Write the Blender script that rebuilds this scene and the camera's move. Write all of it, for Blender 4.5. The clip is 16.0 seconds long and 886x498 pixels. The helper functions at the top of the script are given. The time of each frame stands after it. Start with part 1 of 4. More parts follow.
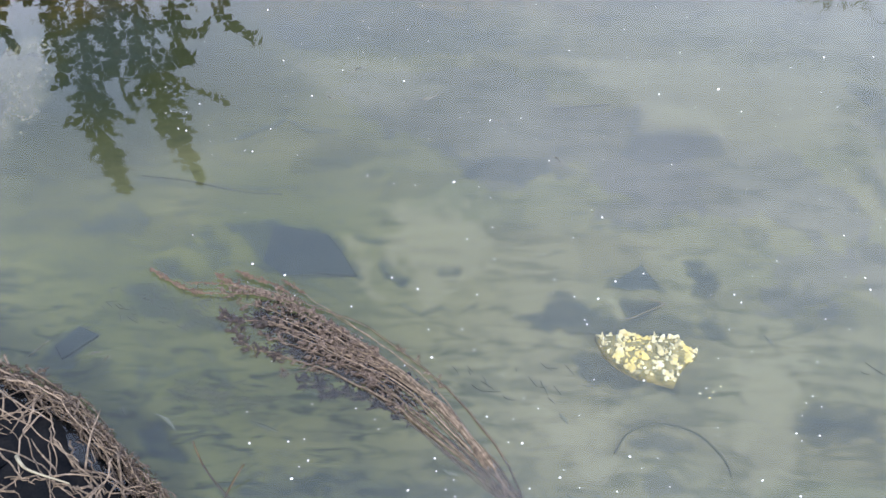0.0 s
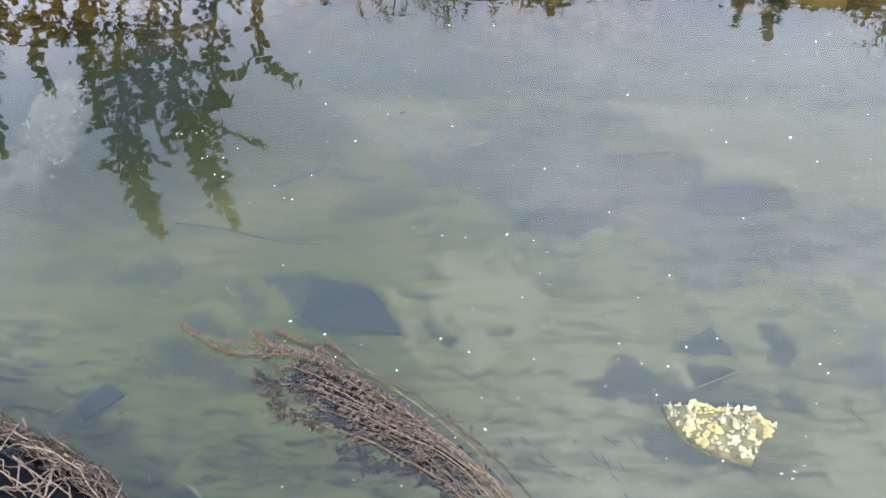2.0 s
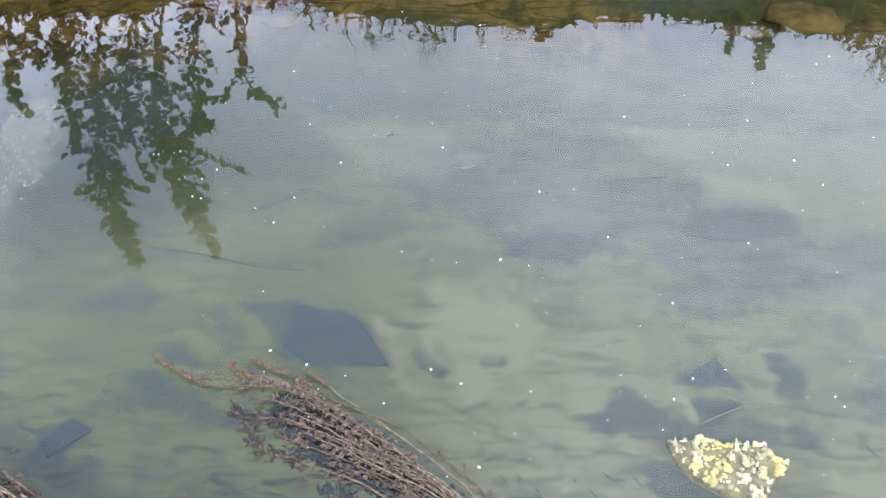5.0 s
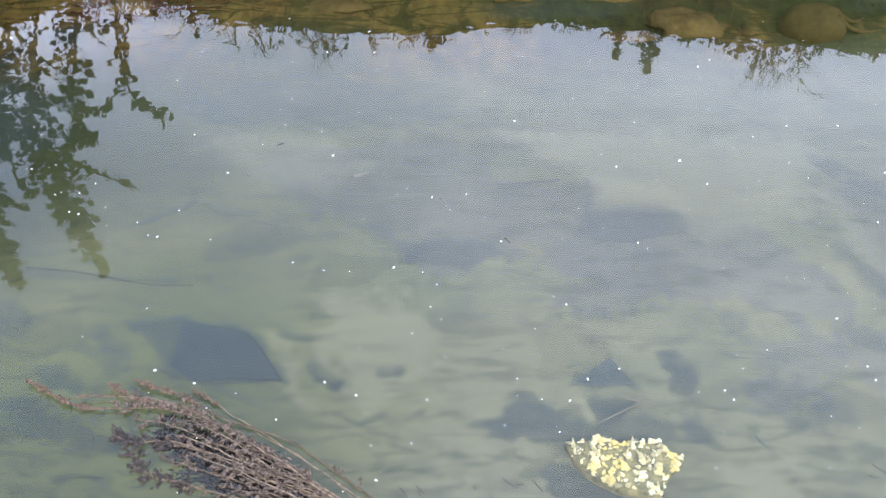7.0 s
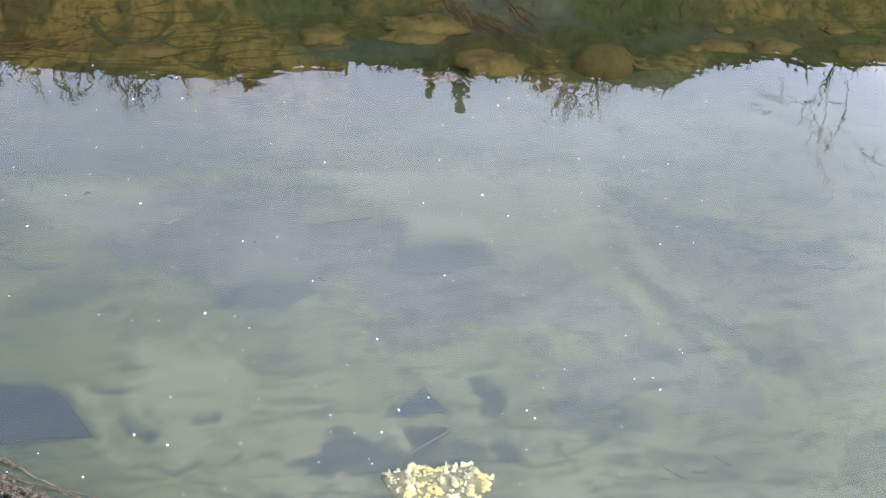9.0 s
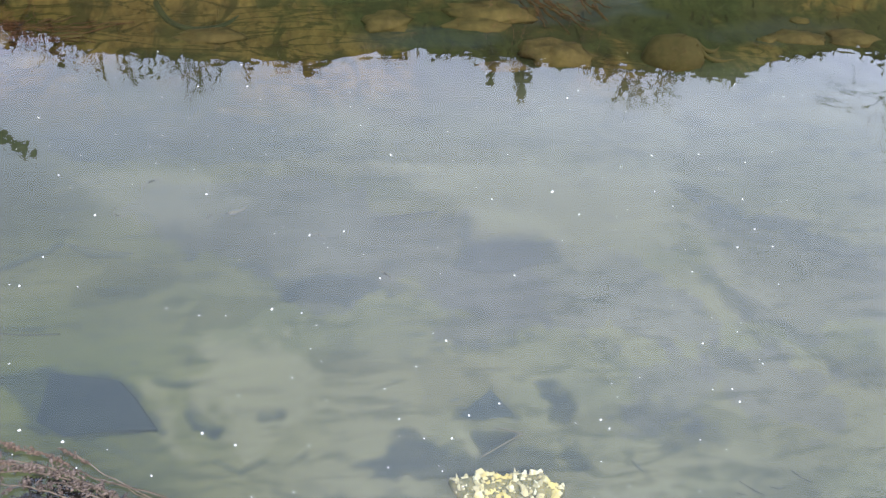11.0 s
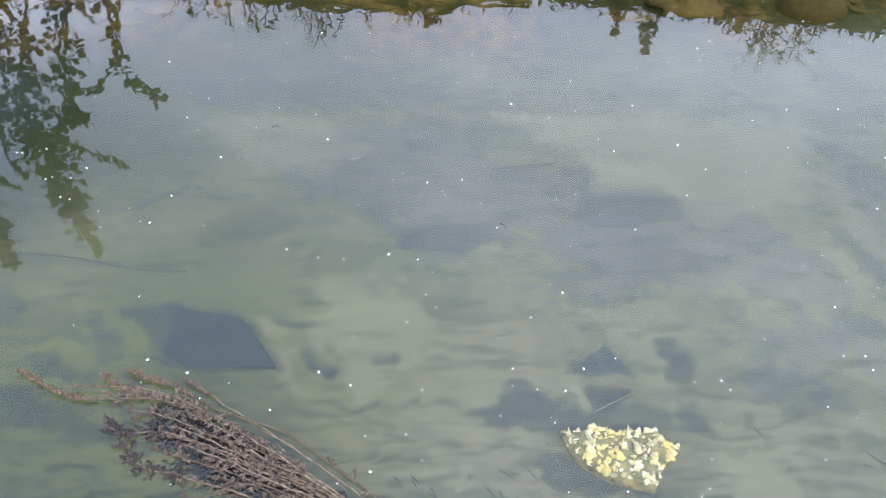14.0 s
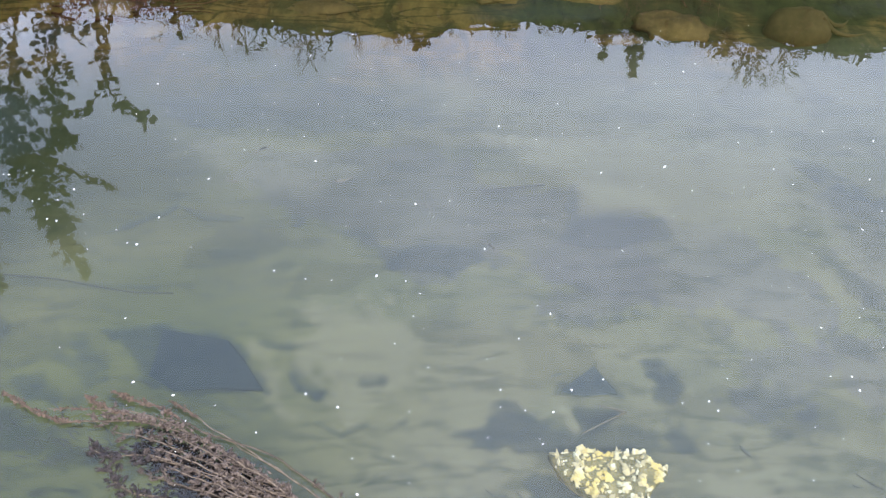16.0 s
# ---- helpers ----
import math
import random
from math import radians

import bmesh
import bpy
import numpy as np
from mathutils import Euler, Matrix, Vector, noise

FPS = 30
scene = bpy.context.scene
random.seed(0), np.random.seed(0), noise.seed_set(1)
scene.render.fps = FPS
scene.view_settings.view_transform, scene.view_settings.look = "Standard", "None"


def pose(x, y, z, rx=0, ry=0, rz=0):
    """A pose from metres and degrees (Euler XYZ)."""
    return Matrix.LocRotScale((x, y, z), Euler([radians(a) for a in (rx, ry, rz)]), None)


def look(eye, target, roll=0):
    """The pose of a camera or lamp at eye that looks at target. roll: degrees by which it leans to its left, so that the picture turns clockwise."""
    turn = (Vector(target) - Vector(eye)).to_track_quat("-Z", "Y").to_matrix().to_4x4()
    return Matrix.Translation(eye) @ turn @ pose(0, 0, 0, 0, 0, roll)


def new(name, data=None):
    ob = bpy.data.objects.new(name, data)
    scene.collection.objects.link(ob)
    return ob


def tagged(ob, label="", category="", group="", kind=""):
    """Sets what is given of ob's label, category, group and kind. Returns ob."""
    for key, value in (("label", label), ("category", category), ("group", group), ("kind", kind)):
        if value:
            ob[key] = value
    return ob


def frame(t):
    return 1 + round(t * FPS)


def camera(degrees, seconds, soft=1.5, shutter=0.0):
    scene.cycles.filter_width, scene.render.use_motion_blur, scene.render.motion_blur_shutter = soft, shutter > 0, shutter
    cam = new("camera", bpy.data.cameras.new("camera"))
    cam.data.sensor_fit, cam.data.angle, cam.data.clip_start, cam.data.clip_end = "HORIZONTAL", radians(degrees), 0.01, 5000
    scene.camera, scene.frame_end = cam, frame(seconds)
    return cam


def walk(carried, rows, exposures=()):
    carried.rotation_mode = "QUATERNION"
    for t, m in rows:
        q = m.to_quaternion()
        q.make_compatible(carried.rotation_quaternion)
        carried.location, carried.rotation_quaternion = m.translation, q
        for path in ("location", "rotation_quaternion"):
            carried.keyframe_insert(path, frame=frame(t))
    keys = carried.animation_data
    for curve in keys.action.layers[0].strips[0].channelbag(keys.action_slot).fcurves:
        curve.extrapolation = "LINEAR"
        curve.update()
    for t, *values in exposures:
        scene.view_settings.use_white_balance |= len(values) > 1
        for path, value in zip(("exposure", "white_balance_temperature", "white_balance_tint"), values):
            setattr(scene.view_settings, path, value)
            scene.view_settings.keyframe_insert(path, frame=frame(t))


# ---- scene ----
cam = camera(52.0, 16.0, soft=1.5)
PATH = [
    (0, (0.088, -0.392, 2.674), (-0.104, 0.973, 1.225), -4.0),
    (0.5, (0.063, -0.343, 2.634), (-0.12, 1.071, 1.231), -3.6),
    (1, (-0.024, -0.261, 2.602), (-0.292, 1.172, 1.233), -4.8),
    (1.5, (-0.016, -0.172, 2.515), (-0.325, 1.249, 1.141), -6.0),
    (2, (-0.026, -0.167, 2.519), (-0.288, 1.257, 1.139), -5.0),
    (2.5, (-0.035, -0.141, 2.497), (-0.278, 1.299, 1.13), -4.5),
    (3, (-0.071, -0.095, 2.459), (-0.307, 1.368, 1.117), -4.3),
    (3.2, (-0.089, -0.078, 2.446), (-0.338, 1.386, 1.107), -4.4),
    (5.3, (-0.071, -0.05, 2.358), (-0.291, 1.436, 1.038), -3.4),
    (5.5, (-0.092, -0.054, 2.382), (-0.292, 1.442, 1.069), -2.8),
    (6, (-0.05, -0.016, 2.321), (-0.152, 1.499, 1.019), -1.3),
    (6.5, (-0.045, -0.014, 2.328), (-0.105, 1.49, 1.011), -1.0),
    (7, (-0.031, -0.012, 2.315), (-0.053, 1.494, 0.999), -0.3),
    (7.5, (0.001, -0.009, 2.335), (0.07, 1.522, 1.051), 1.5),
    (8, (0.025, 0.03, 2.338), (0.183, 1.574, 1.077), 3.1),
    (8.5, (0.088, -0.063, 2.401), (0.344, 1.471, 1.144), 4.2),
    (8.7, (0.093, -0.097, 2.394), (0.405, 1.435, 1.148), 4.4),
    (10.8, (-0.01, 0.039, 2.411), (0.328, 1.539, 1.133), 6.1),
    (11, (-0.001, 0.037, 2.383), (0.227, 1.553, 1.1), 4.0),
    (11.5, (0.002, 0.032, 2.339), (0.037, 1.568, 1.058), 0.9),
    (12, (-0.01, 0.032, 2.322), (0.022, 1.546, 1.015), 1.4),
    (12.5, (-0.022, 0.036, 2.319), (-0.026, 1.54, 1.001), 0.5),
    (13, (-0.027, 0.039, 2.306), (-0.036, 1.463, 0.902), 0.6),
    (13.5, (-0.025, 0.049, 2.326), (-0.041, 1.488, 0.938), -0.1),
    (14, (-0.024, 0.046, 2.329), (-0.04, 1.513, 0.971), -0.1),
    (14.5, (-0.014, 0.044, 2.317), (-0.028, 1.529, 0.977), -0.1),
    (15, (-0.026, 0.03, 2.326), (-0.047, 1.532, 1.005), 0.1),
    (15.5, (-0.028, 0.032, 2.317), (-0.034, 1.538, 1.001), 0.4),
    (16, (-0.016, 0.042, 2.327), (-0.01, 1.543, 1.005), 0.4),
]
walk(cam, [(t, look(eye, target, roll)) for t, eye, target, roll in PATH], [(0, 1.64), (3.2, 1.66), (5.5, 1.71), (8.5, 1.66), (11.0, 1.62), (11.6, 1.67), (12.6, 1.58), (16, 1.56)])

# ---- place ----
# world: bright, thinly clouded sky
world = bpy.data.worlds.new("world")
scene.world = world
world.use_nodes = True
wn, wl = world.node_tree.nodes, world.node_tree.links
wn.clear()
w_out, w_bg = wn.new("ShaderNodeOutputWorld"), wn.new("ShaderNodeBackground")
w_sky = wn.new("ShaderNodeTexSky")
w_sky.sky_type, w_sky.sun_disc = "NISHITA", False
w_sky.sun_elevation, w_sky.sun_rotation = radians(42), radians(200)
w_co, w_map, w_noise, w_ramp, w_mix = (wn.new("ShaderNodeTexCoord"), wn.new("ShaderNodeMapping"), wn.new("ShaderNodeTexNoise"),
                                       wn.new("ShaderNodeValToRGB"), wn.new("ShaderNodeMix"))
w_map.inputs["Scale"].default_value = (1.0, 1.0, 2.2)
w_map.inputs["Location"].default_value = (0.35, 0.2, 0.0)
w_noise.inputs["Scale"].default_value, w_noise.inputs["Detail"].default_value, w_noise.inputs["Roughness"].default_value = 1.6, 1.0, 0.4
w_ramp.color_ramp.elements[0].position, w_ramp.color_ramp.elements[0].color = 0.36, (0.26, 0.26, 0.26, 1)
w_ramp.color_ramp.elements[1].position, w_ramp.color_ramp.elements[1].color = 0.76, (1, 1, 1, 1)
w_mix.data_type = "RGBA"
# the cloud veil is whiter towards the horizon and thicker to the right
w_sep, w_low, w_veil = wn.new("ShaderNodeSeparateXYZ"), wn.new("ShaderNodeMapRange"), wn.new("ShaderNodeMix")
w_side, w_sum = wn.new("ShaderNodeMath"), wn.new("ShaderNodeMath")
w_veil.data_type = "RGBA"
w_veil.inputs["A"].default_value, w_veil.inputs["B"].default_value = (12.3, 13.2, 16.5, 1), (6.9, 7.7, 9.95, 1)
w_low.inputs["From Min"].default_value, w_low.inputs["From Max"].default_value = 0.40, 0.88
w_side.operation, w_side.inputs[1].default_value = "MULTIPLY", 0.34
wl.new(w_co.outputs["Generated"], w_map.inputs["Vector"])
wl.new(w_co.outputs["Generated"], w_sep.inputs["Vector"])
wl.new(w_sep.outputs["Z"], w_low.inputs["Value"])
wl.new(w_sep.outputs["X"], w_side.inputs[0])
wl.new(w_low.outputs["Result"], w_veil.inputs["Factor"])
wl.new(w_map.outputs["Vector"], w_noise.inputs["Vector"])
wl.new(w_noise.outputs["Fac"], w_sum.inputs[0])
wl.new(w_side.outputs[0], w_sum.inputs[1])
wl.new(w_sum.outputs[0], w_ramp.inputs["Fac"])
wl.new(w_ramp.outputs["Color"], w_mix.inputs["Factor"])
wl.new(w_sky.outputs["Color"], w_mix.inputs["A"])
wl.new(w_veil.outputs["Result"], w_mix.inputs["B"])
wl.new(w_mix.outputs["Result"], w_bg.inputs["Color"])
w_bg.inputs["Strength"].default_value = 0.14
wl.new(w_bg.outputs["Background"], w_out.inputs["Surface"])

sun = new("sun", bpy.data.lights.new("sun", "SUN"))
sun.data.energy, sun.data.angle, sun.data.color = 2.0, radians(6), (1.0, 0.945, 0.82)
sun.matrix_world = look((2.0, -5.5, 5.4), (0, 0, 0))


# ---- materials ----
class Nodes:
    """A small wrapper to write node materials in few lines."""

    def __init__(self, name):
        self.mat = bpy.data.materials.new(name)
        self.mat.use_nodes = True
        self.tree = self.mat.node_tree
        self.tree.nodes.clear()
        self.out = self.add("ShaderNodeOutputMaterial")

    def add(self, kind, **values):
        node = self.tree.nodes.new(kind)
        for key, value in values.items():
            slot = node.inputs[key.replace("_", " ")]
            if isinstance(value, bpy.types.NodeSocket):
                self.tree.links.new(value, slot)
            else:
                slot.default_value = value
        return node

    def link(self, a, b):
        self.tree.links.new(a, b)

    def place(self, scale=(1, 1, 1), turn=0.0, kind="Object"):
        co = self.add("ShaderNodeTexCoord")
        return self.add("ShaderNodeMapping", Vector=co.outputs[kind], Scale=scale, Rotation=(0, 0, turn)).outputs["Vector"]

    def noise(self, vector, scale, detail=4.0, rough=0.55, distort=0.0):
        return self.add("ShaderNodeTexNoise", Vector=vector, Scale=scale, Detail=detail, Roughness=rough, Distortion=distort).outputs["Fac"]

    def span(self, value, low, high, to_low=0.0, to_high=1.0):
        node = self.add("ShaderNodeMapRange", Value=value)
        for n, v in enumerate((low, high, to_low, to_high)):
            node.inputs[n + 1].default_value = v
        return node.outputs["Result"]

    def mix(self, fac, a, b):
        node = self.tree.nodes.new("ShaderNodeMix")
        node.data_type = "RGBA"
        for key, value in (("Factor", fac), ("A", a), ("B", b)):
            slot = [s for s in node.inputs if s.name == key and s.enabled][0]
            if isinstance(value, bpy.types.NodeSocket):
                self.link(value, slot)
            else:
                slot.default_value = value if key == "Factor" else (*value, 1)
        return [s for s in node.outputs if s.enabled][0]

    def math(self, op, a, b=0.0):
        node = self.add("ShaderNodeMath")
        node.operation = op
        for n, value in enumerate((a, b)):
            if isinstance(value, bpy.types.NodeSocket):
                self.link(value, node.inputs[n])
            else:
                node.inputs[n].default_value = value
        return node.outputs[0]

    def mix_vector(self, vector, amount):
        """Bends a mapping by soft noise, so that a pattern on it loses its straight edges."""
        bent = self.add("ShaderNodeTexNoise", Vector=vector, Scale=3.0, Detail=4.0).outputs["Color"]
        node = self.add("ShaderNodeVectorMath")
        node.operation = "MULTIPLY_ADD"
        self.link(bent, node.inputs[0])
        node.inputs[1].default_value = (amount, amount, amount)
        self.link(vector, node.inputs[2])
        return node.outputs["Vector"]

    def attr(self, name):
        node = self.add("ShaderNodeAttribute")
        node.attribute_name = name
        return node.outputs["Fac"]

    def finish(self, colour, rough=0.8, bump=None, strength=0.4, distance=0.01, specular=0.3):
        bsdf = self.add("ShaderNodeBsdfPrincipled", Roughness=rough)
        bsdf.inputs["Specular IOR Level"].default_value = specular
        if isinstance(colour, bpy.types.NodeSocket):
            self.link(colour, bsdf.inputs["Base Color"])
        else:
            bsdf.inputs["Base Color"].default_value = (*colour, 1)
        if bump is not None:
            b = self.add("ShaderNodeBump", Strength=strength, Distance=distance, Height=bump)
            self.link(b.outputs["Normal"], bsdf.inputs["Normal"])
        self.link(bsdf.outputs["BSDF"], self.out.inputs["Surface"])
        return self.mat


def plain(name, a, b, scale=12.0, rough=0.8, bump=0.4, stretch=(1, 1, 1), each=0.0, distance=0.004, specular=0.15):
    """Two colours mixed by noise at two scales, varied from object to object and island to island."""
    m = Nodes(name)
    v = m.place(stretch)
    n = m.math("ADD", m.math("MULTIPLY", m.noise(v, scale), 0.6), m.math("MULTIPLY", m.noise(v, scale * 6), 0.4))
    c = m.mix(m.span(n, 0.36, 0.64), a, b)
    if each:
        info = m.add("ShaderNodeObjectInfo").outputs["Random"]
        isle = m.add("ShaderNodeNewGeometry").outputs["Random Per Island"]
        value = m.span(m.math("FRACT", m.math("ADD", info, isle)), 0, 1, 1 - each, 1 + each)
        hsv = m.add("ShaderNodeHueSaturation", Color=c, Value=value)
        c = hsv.outputs["Color"]
    return m.finish(c, rough, n, bump, distance, specular)


def ground_material():
    m = Nodes("silt_and_soil")
    flat = m.place()
    flow = m.place((1.0, 2.2, 1.0), radians(-38))
    cross = m.place((0.8, 2.4, 1.0), radians(-34))
    cloud = m.noise(flat, 1.1, 4, 0.55, 0.5)
    streak = m.noise(flow, 3.0, 6, 0.6, 0.7)
    wisp = m.noise(cross, 7.0, 4, 0.55, 1.1)
    grain = m.noise(flat, 45, 4, 0.6)
    scuff = m.noise(m.place((0.7, 2.6, 1.0), radians(-16)), 6.5, 5, 0.55, 0.6)
    algae = m.noise(flow, 0.9, 3, 0.5, 0.4)
    silt = m.mix(m.span(cloud, 0.32, 0.68), (0.154, 0.151, 0.0967), (0.196, 0.188, 0.12))
    silt = m.mix(m.span(algae, 0.45, 0.75, 0.0, 0.4), silt, (0.105, 0.132, 0.0814))
    silt = m.mix(m.attr("green"), silt, m.mix(m.span(cloud, 0.35, 0.65), (0.0702, 0.0891, 0.0315), (0.119, 0.129, 0.0434)))
    flakes = m.add("ShaderNodeTexVoronoi", Vector=m.mix_vector(m.place((1.0, 1.5, 1.0), radians(-25)), 0.35), Scale=3.2).outputs["Color"]
    flake_tone = m.add("ShaderNodeSeparateColor", Color=flakes).outputs["Red"]
    silt = m.mix(m.span(flake_tone, 0.55, 1.0, 0.0, 0.28), silt, (0.0556, 0.0616, 0.0475))
    silt = m.mix(m.attr("film"), silt, m.mix(m.span(cloud, 0.35, 0.65), (0.109, 0.109, 0.102), (0.138, 0.138, 0.127)))
    silt = m.mix(m.span(streak, 0.53, 0.70, 0.0, 0.42), silt, (0.0443, 0.0541, 0.0492))
    silt = m.mix(m.math("MULTIPLY", m.span(wisp, 0.49, 0.64), m.attr("litter")), silt, (0.0369, 0.0492, 0.0394))
    silt = m.mix(m.span(scuff, 0.53, 0.66, 0.0, 0.42), silt, (0.059, 0.0677, 0.0541))
    silt = m.mix(m.attr("olive"), silt, m.mix(m.span(wisp, 0.4, 0.6), (0.0601, 0.0616, 0.0207), (0.0209, 0.0321, 0.013)))
    # dimming by deeper water, painted into the level bed towards the far side
    silt = m.mix(m.attr("paint_depth"), silt, m.mix(m.span(cloud, 0.35, 0.65), (0.0258, 0.0332, 0.016), (0.0443, 0.0504, 0.0246)))
    silt = m.mix(m.attr("pale"), silt, (0.241, 0.228, 0.154))
    # drifts of ochre silt by the far bank, crossed by dark wavy lines
    tall = m.place((1.3, 0.62, 1.0), radians(10))
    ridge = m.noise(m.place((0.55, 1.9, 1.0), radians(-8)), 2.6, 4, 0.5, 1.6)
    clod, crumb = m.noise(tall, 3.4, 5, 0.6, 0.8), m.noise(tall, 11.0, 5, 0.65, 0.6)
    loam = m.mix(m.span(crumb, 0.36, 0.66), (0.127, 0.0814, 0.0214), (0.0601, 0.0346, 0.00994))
    wavy_line = m.math("SUBTRACT", 1.0, m.span(m.math("ABSOLUTE", m.math("SUBTRACT", ridge, 0.5)), 0.0, 0.045))
    loam = m.mix(m.math("MULTIPLY", wavy_line, 0.85), loam, (0.0106, 0.00898, 0.00283))
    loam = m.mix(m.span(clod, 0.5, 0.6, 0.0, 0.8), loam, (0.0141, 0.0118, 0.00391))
    # dark green spreads towards the right
    loam = m.mix(m.math("MULTIPLY", m.span(m.math("ADD", cloud, m.span(m.attr("right_green"), 0, 1, 0.0, 0.12)), 0.50, 0.60), 0.92), loam,
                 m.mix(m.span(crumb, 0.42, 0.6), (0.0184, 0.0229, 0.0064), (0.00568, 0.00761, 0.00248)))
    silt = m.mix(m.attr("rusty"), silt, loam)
    silt = m.mix(m.math("MULTIPLY", m.attr("dark"), m.span(m.noise(flow, 6.0, 5, 0.6, 0.8), 0.36, 0.60, 0.96, 0.70)), silt, (0.0418, 0.0566, 0.0603))
    silt = m.mix(m.span(grain, 0.3, 0.75, 0.0, 0.14), silt, (0.0369, 0.0431, 0.0307))
    soil = m.mix(m.span(m.noise(flat, 5, 6, 0.65), 0.35, 0.65), (0.05, 0.04, 0.02), (0.09, 0.085, 0.03))
    soil = m.mix(m.span(m.noise(flat, 0.8, 4), 0.4, 0.6, 0, 0.7), soil, (0.035, 0.055, 0.015))
    z = m.add("ShaderNodeSeparateXYZ", Vector=m.add("ShaderNodeNewGeometry").outputs["Position"]).outputs["Z"]
    c = m.mix(m.span(z, -0.03, 0.06), silt, soil)
    return m.finish(c, 0.95, m.noise(flow, 3.0, 2.5, 0.45, 0.7), 0.25, 0.03, 0.0)


def water_material():
    m = Nodes("still_water")
    gloss = m.add("ShaderNodeBsdfGlossy", Roughness=0.01)
    clear = m.add("ShaderNodeBsdfTransparent", Color=(0.685, 0.703, 0.694, 1))
    facing = m.add("ShaderNodeLayerWeight", Blend=0.5).outputs["Facing"]
    film = m.span(m.math("POWER", facing, 4.0), 0.0, 1.0, 0.06, 1.0)
    mixed = m.add("ShaderNodeMixShader")
    m.link(film, mixed.inputs[0])
    m.link(clear.outputs["BSDF"], mixed.inputs[1])
    m.link(gloss.outputs["BSDF"], mixed.inputs[2])
    m.link(mixed.outputs["Shader"], m.out.inputs["Surface"])
    return m.mat


def leaf_material(name, a, b, c, sheen=0.45):
    m = Nodes(name)
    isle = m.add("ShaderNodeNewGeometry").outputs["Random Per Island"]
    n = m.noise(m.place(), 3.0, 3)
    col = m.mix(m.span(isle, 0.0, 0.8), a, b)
    # the third colour gains ground with height
    height_shift = m.span(m.add("ShaderNodeSeparateXYZ", Vector=m.add("ShaderNodeNewGeometry").outputs["Position"]).outputs["Z"], 1.3, 2.1, 0.0, 0.13)
    col = m.mix(m.span(m.math("ADD", n, height_shift), 0.55, 0.72), col, c)
    bsdf = m.add("ShaderNodeBsdfPrincipled", Base_Color=col, Roughness=sheen)
    back = m.add("ShaderNodeBsdfTranslucent", Color=col)
    mixed = m.add("ShaderNodeMixShader", Fac=0.25)
    m.link(bsdf.outputs["BSDF"], mixed.inputs[1])
    m.link(back.outputs["BSDF"], mixed.inputs[2])
    m.link(mixed.outputs["Shader"], m.out.inputs["Surface"])
    return m.mat


GROUND = ground_material()
WATER = water_material()
STEM = plain("dry_stem", (0.0442, 0.0345, 0.0265), (0.172, 0.133, 0.102), 55, 0.9, 1.0, (1, 1, 1), 0.4)
SEED = plain("withered_seed_head", (0.0256, 0.0196, 0.0171), (0.0851, 0.0664, 0.0563), 60, 0.95, 0.5, (1, 1, 1), 0.4)
DROWNED = plain("drowned_leaves", (0.02, 0.0192, 0.0225), (0.0561, 0.0448, 0.0427), 40, 0.9, 0.5, (1, 1, 1), 0.35)
# near-black, for the shade in the gaps of the brush heap
MAT_SHADE = plain("shade_mat", (0.004, 0.005, 0.007), (0.011, 0.011, 0.012), 20, 0.95, specular=0.0)
WEED = plain("waterweed", (0.0572, 0.0669, 0.0515), (0.0859, 0.0924, 0.0684), 6, 0.8, 0.3, (1, 1, 1), 0.2)
SLAB = plain("dark_silted_slab", (0.0397, 0.052, 0.053), (0.0538, 0.0657, 0.0627), 5, 0.95, 0.05, specular=0.0)
DUSTED = plain("dusted_slab", (0.0541, 0.0689, 0.0677), (0.091, 0.103, 0.091), 6, 0.95, 0.05, specular=0.0)
def chip_material():
    m = Nodes("pale_stone")
    pick = m.add("ShaderNodeObjectInfo").outputs["Random"]
    n = m.noise(m.place(), 2.0, 4)
    where = m.noise(m.add("ShaderNodeNewGeometry").outputs["Position"], 9.0, 3)
    c = m.mix(m.span(pick, 0.1, 0.5), (0.342, 0.312, 0.182), (0.752, 0.636, 0.353))
    c = m.mix(m.span(pick, 0.62, 0.95), c, (0.921, 0.902, 0.661))
    c = m.mix(m.span(where, 0.50, 0.62, 0.0, 0.8), c, (0.889, 0.703, 0.217))
    c = m.mix(m.span(n, 0.55, 0.7, 0.0, 0.5), c, (0.376, 0.357, 0.228))
    return m.finish(c, 0.4, n, 0.4, 0.1)


CHIP = chip_material()
CRUST = plain("algae_dark_rock", (0.0754, 0.0843, 0.0506), (0.376, 0.312, 0.135), 28, 0.85, 0.7)
GRAVEL = plain("drowned_gravel", (0.113, 0.11, 0.0685), (0.194, 0.188, 0.128), 14, 0.85, 0.4, (1, 1, 1), 0.3)
MOUND = plain("gravelly_silt", (0.0782, 0.0782, 0.0531), (0.11, 0.106, 0.0721), 9, 0.9, 0.5)
ROCK = plain("silted_rock", (0.0301, 0.0211, 0.00606), (0.115, 0.0782, 0.0243), 3, 0.85, 0.5, (1, 1, 1), 0.15)
SHRED = plain("pale_scrap", (0.109, 0.1, 0.0681), (0.175, 0.162, 0.114), 30, 0.6)
FOAM = plain("white_fluff", (0.78, 0.78, 0.78), (0.88, 0.88, 0.88), 90, 0.7)
TWIG = plain("dark_twig", (0.010, 0.009, 0.007), (0.028, 0.022, 0.017), 25, 0.9)
BARK = plain("bark", (0.0273, 0.0203, 0.014), (0.0702, 0.0546, 0.0351), 25, 0.9, 0.6)
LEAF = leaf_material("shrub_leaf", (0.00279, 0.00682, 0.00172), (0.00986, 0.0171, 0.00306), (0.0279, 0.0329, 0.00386))
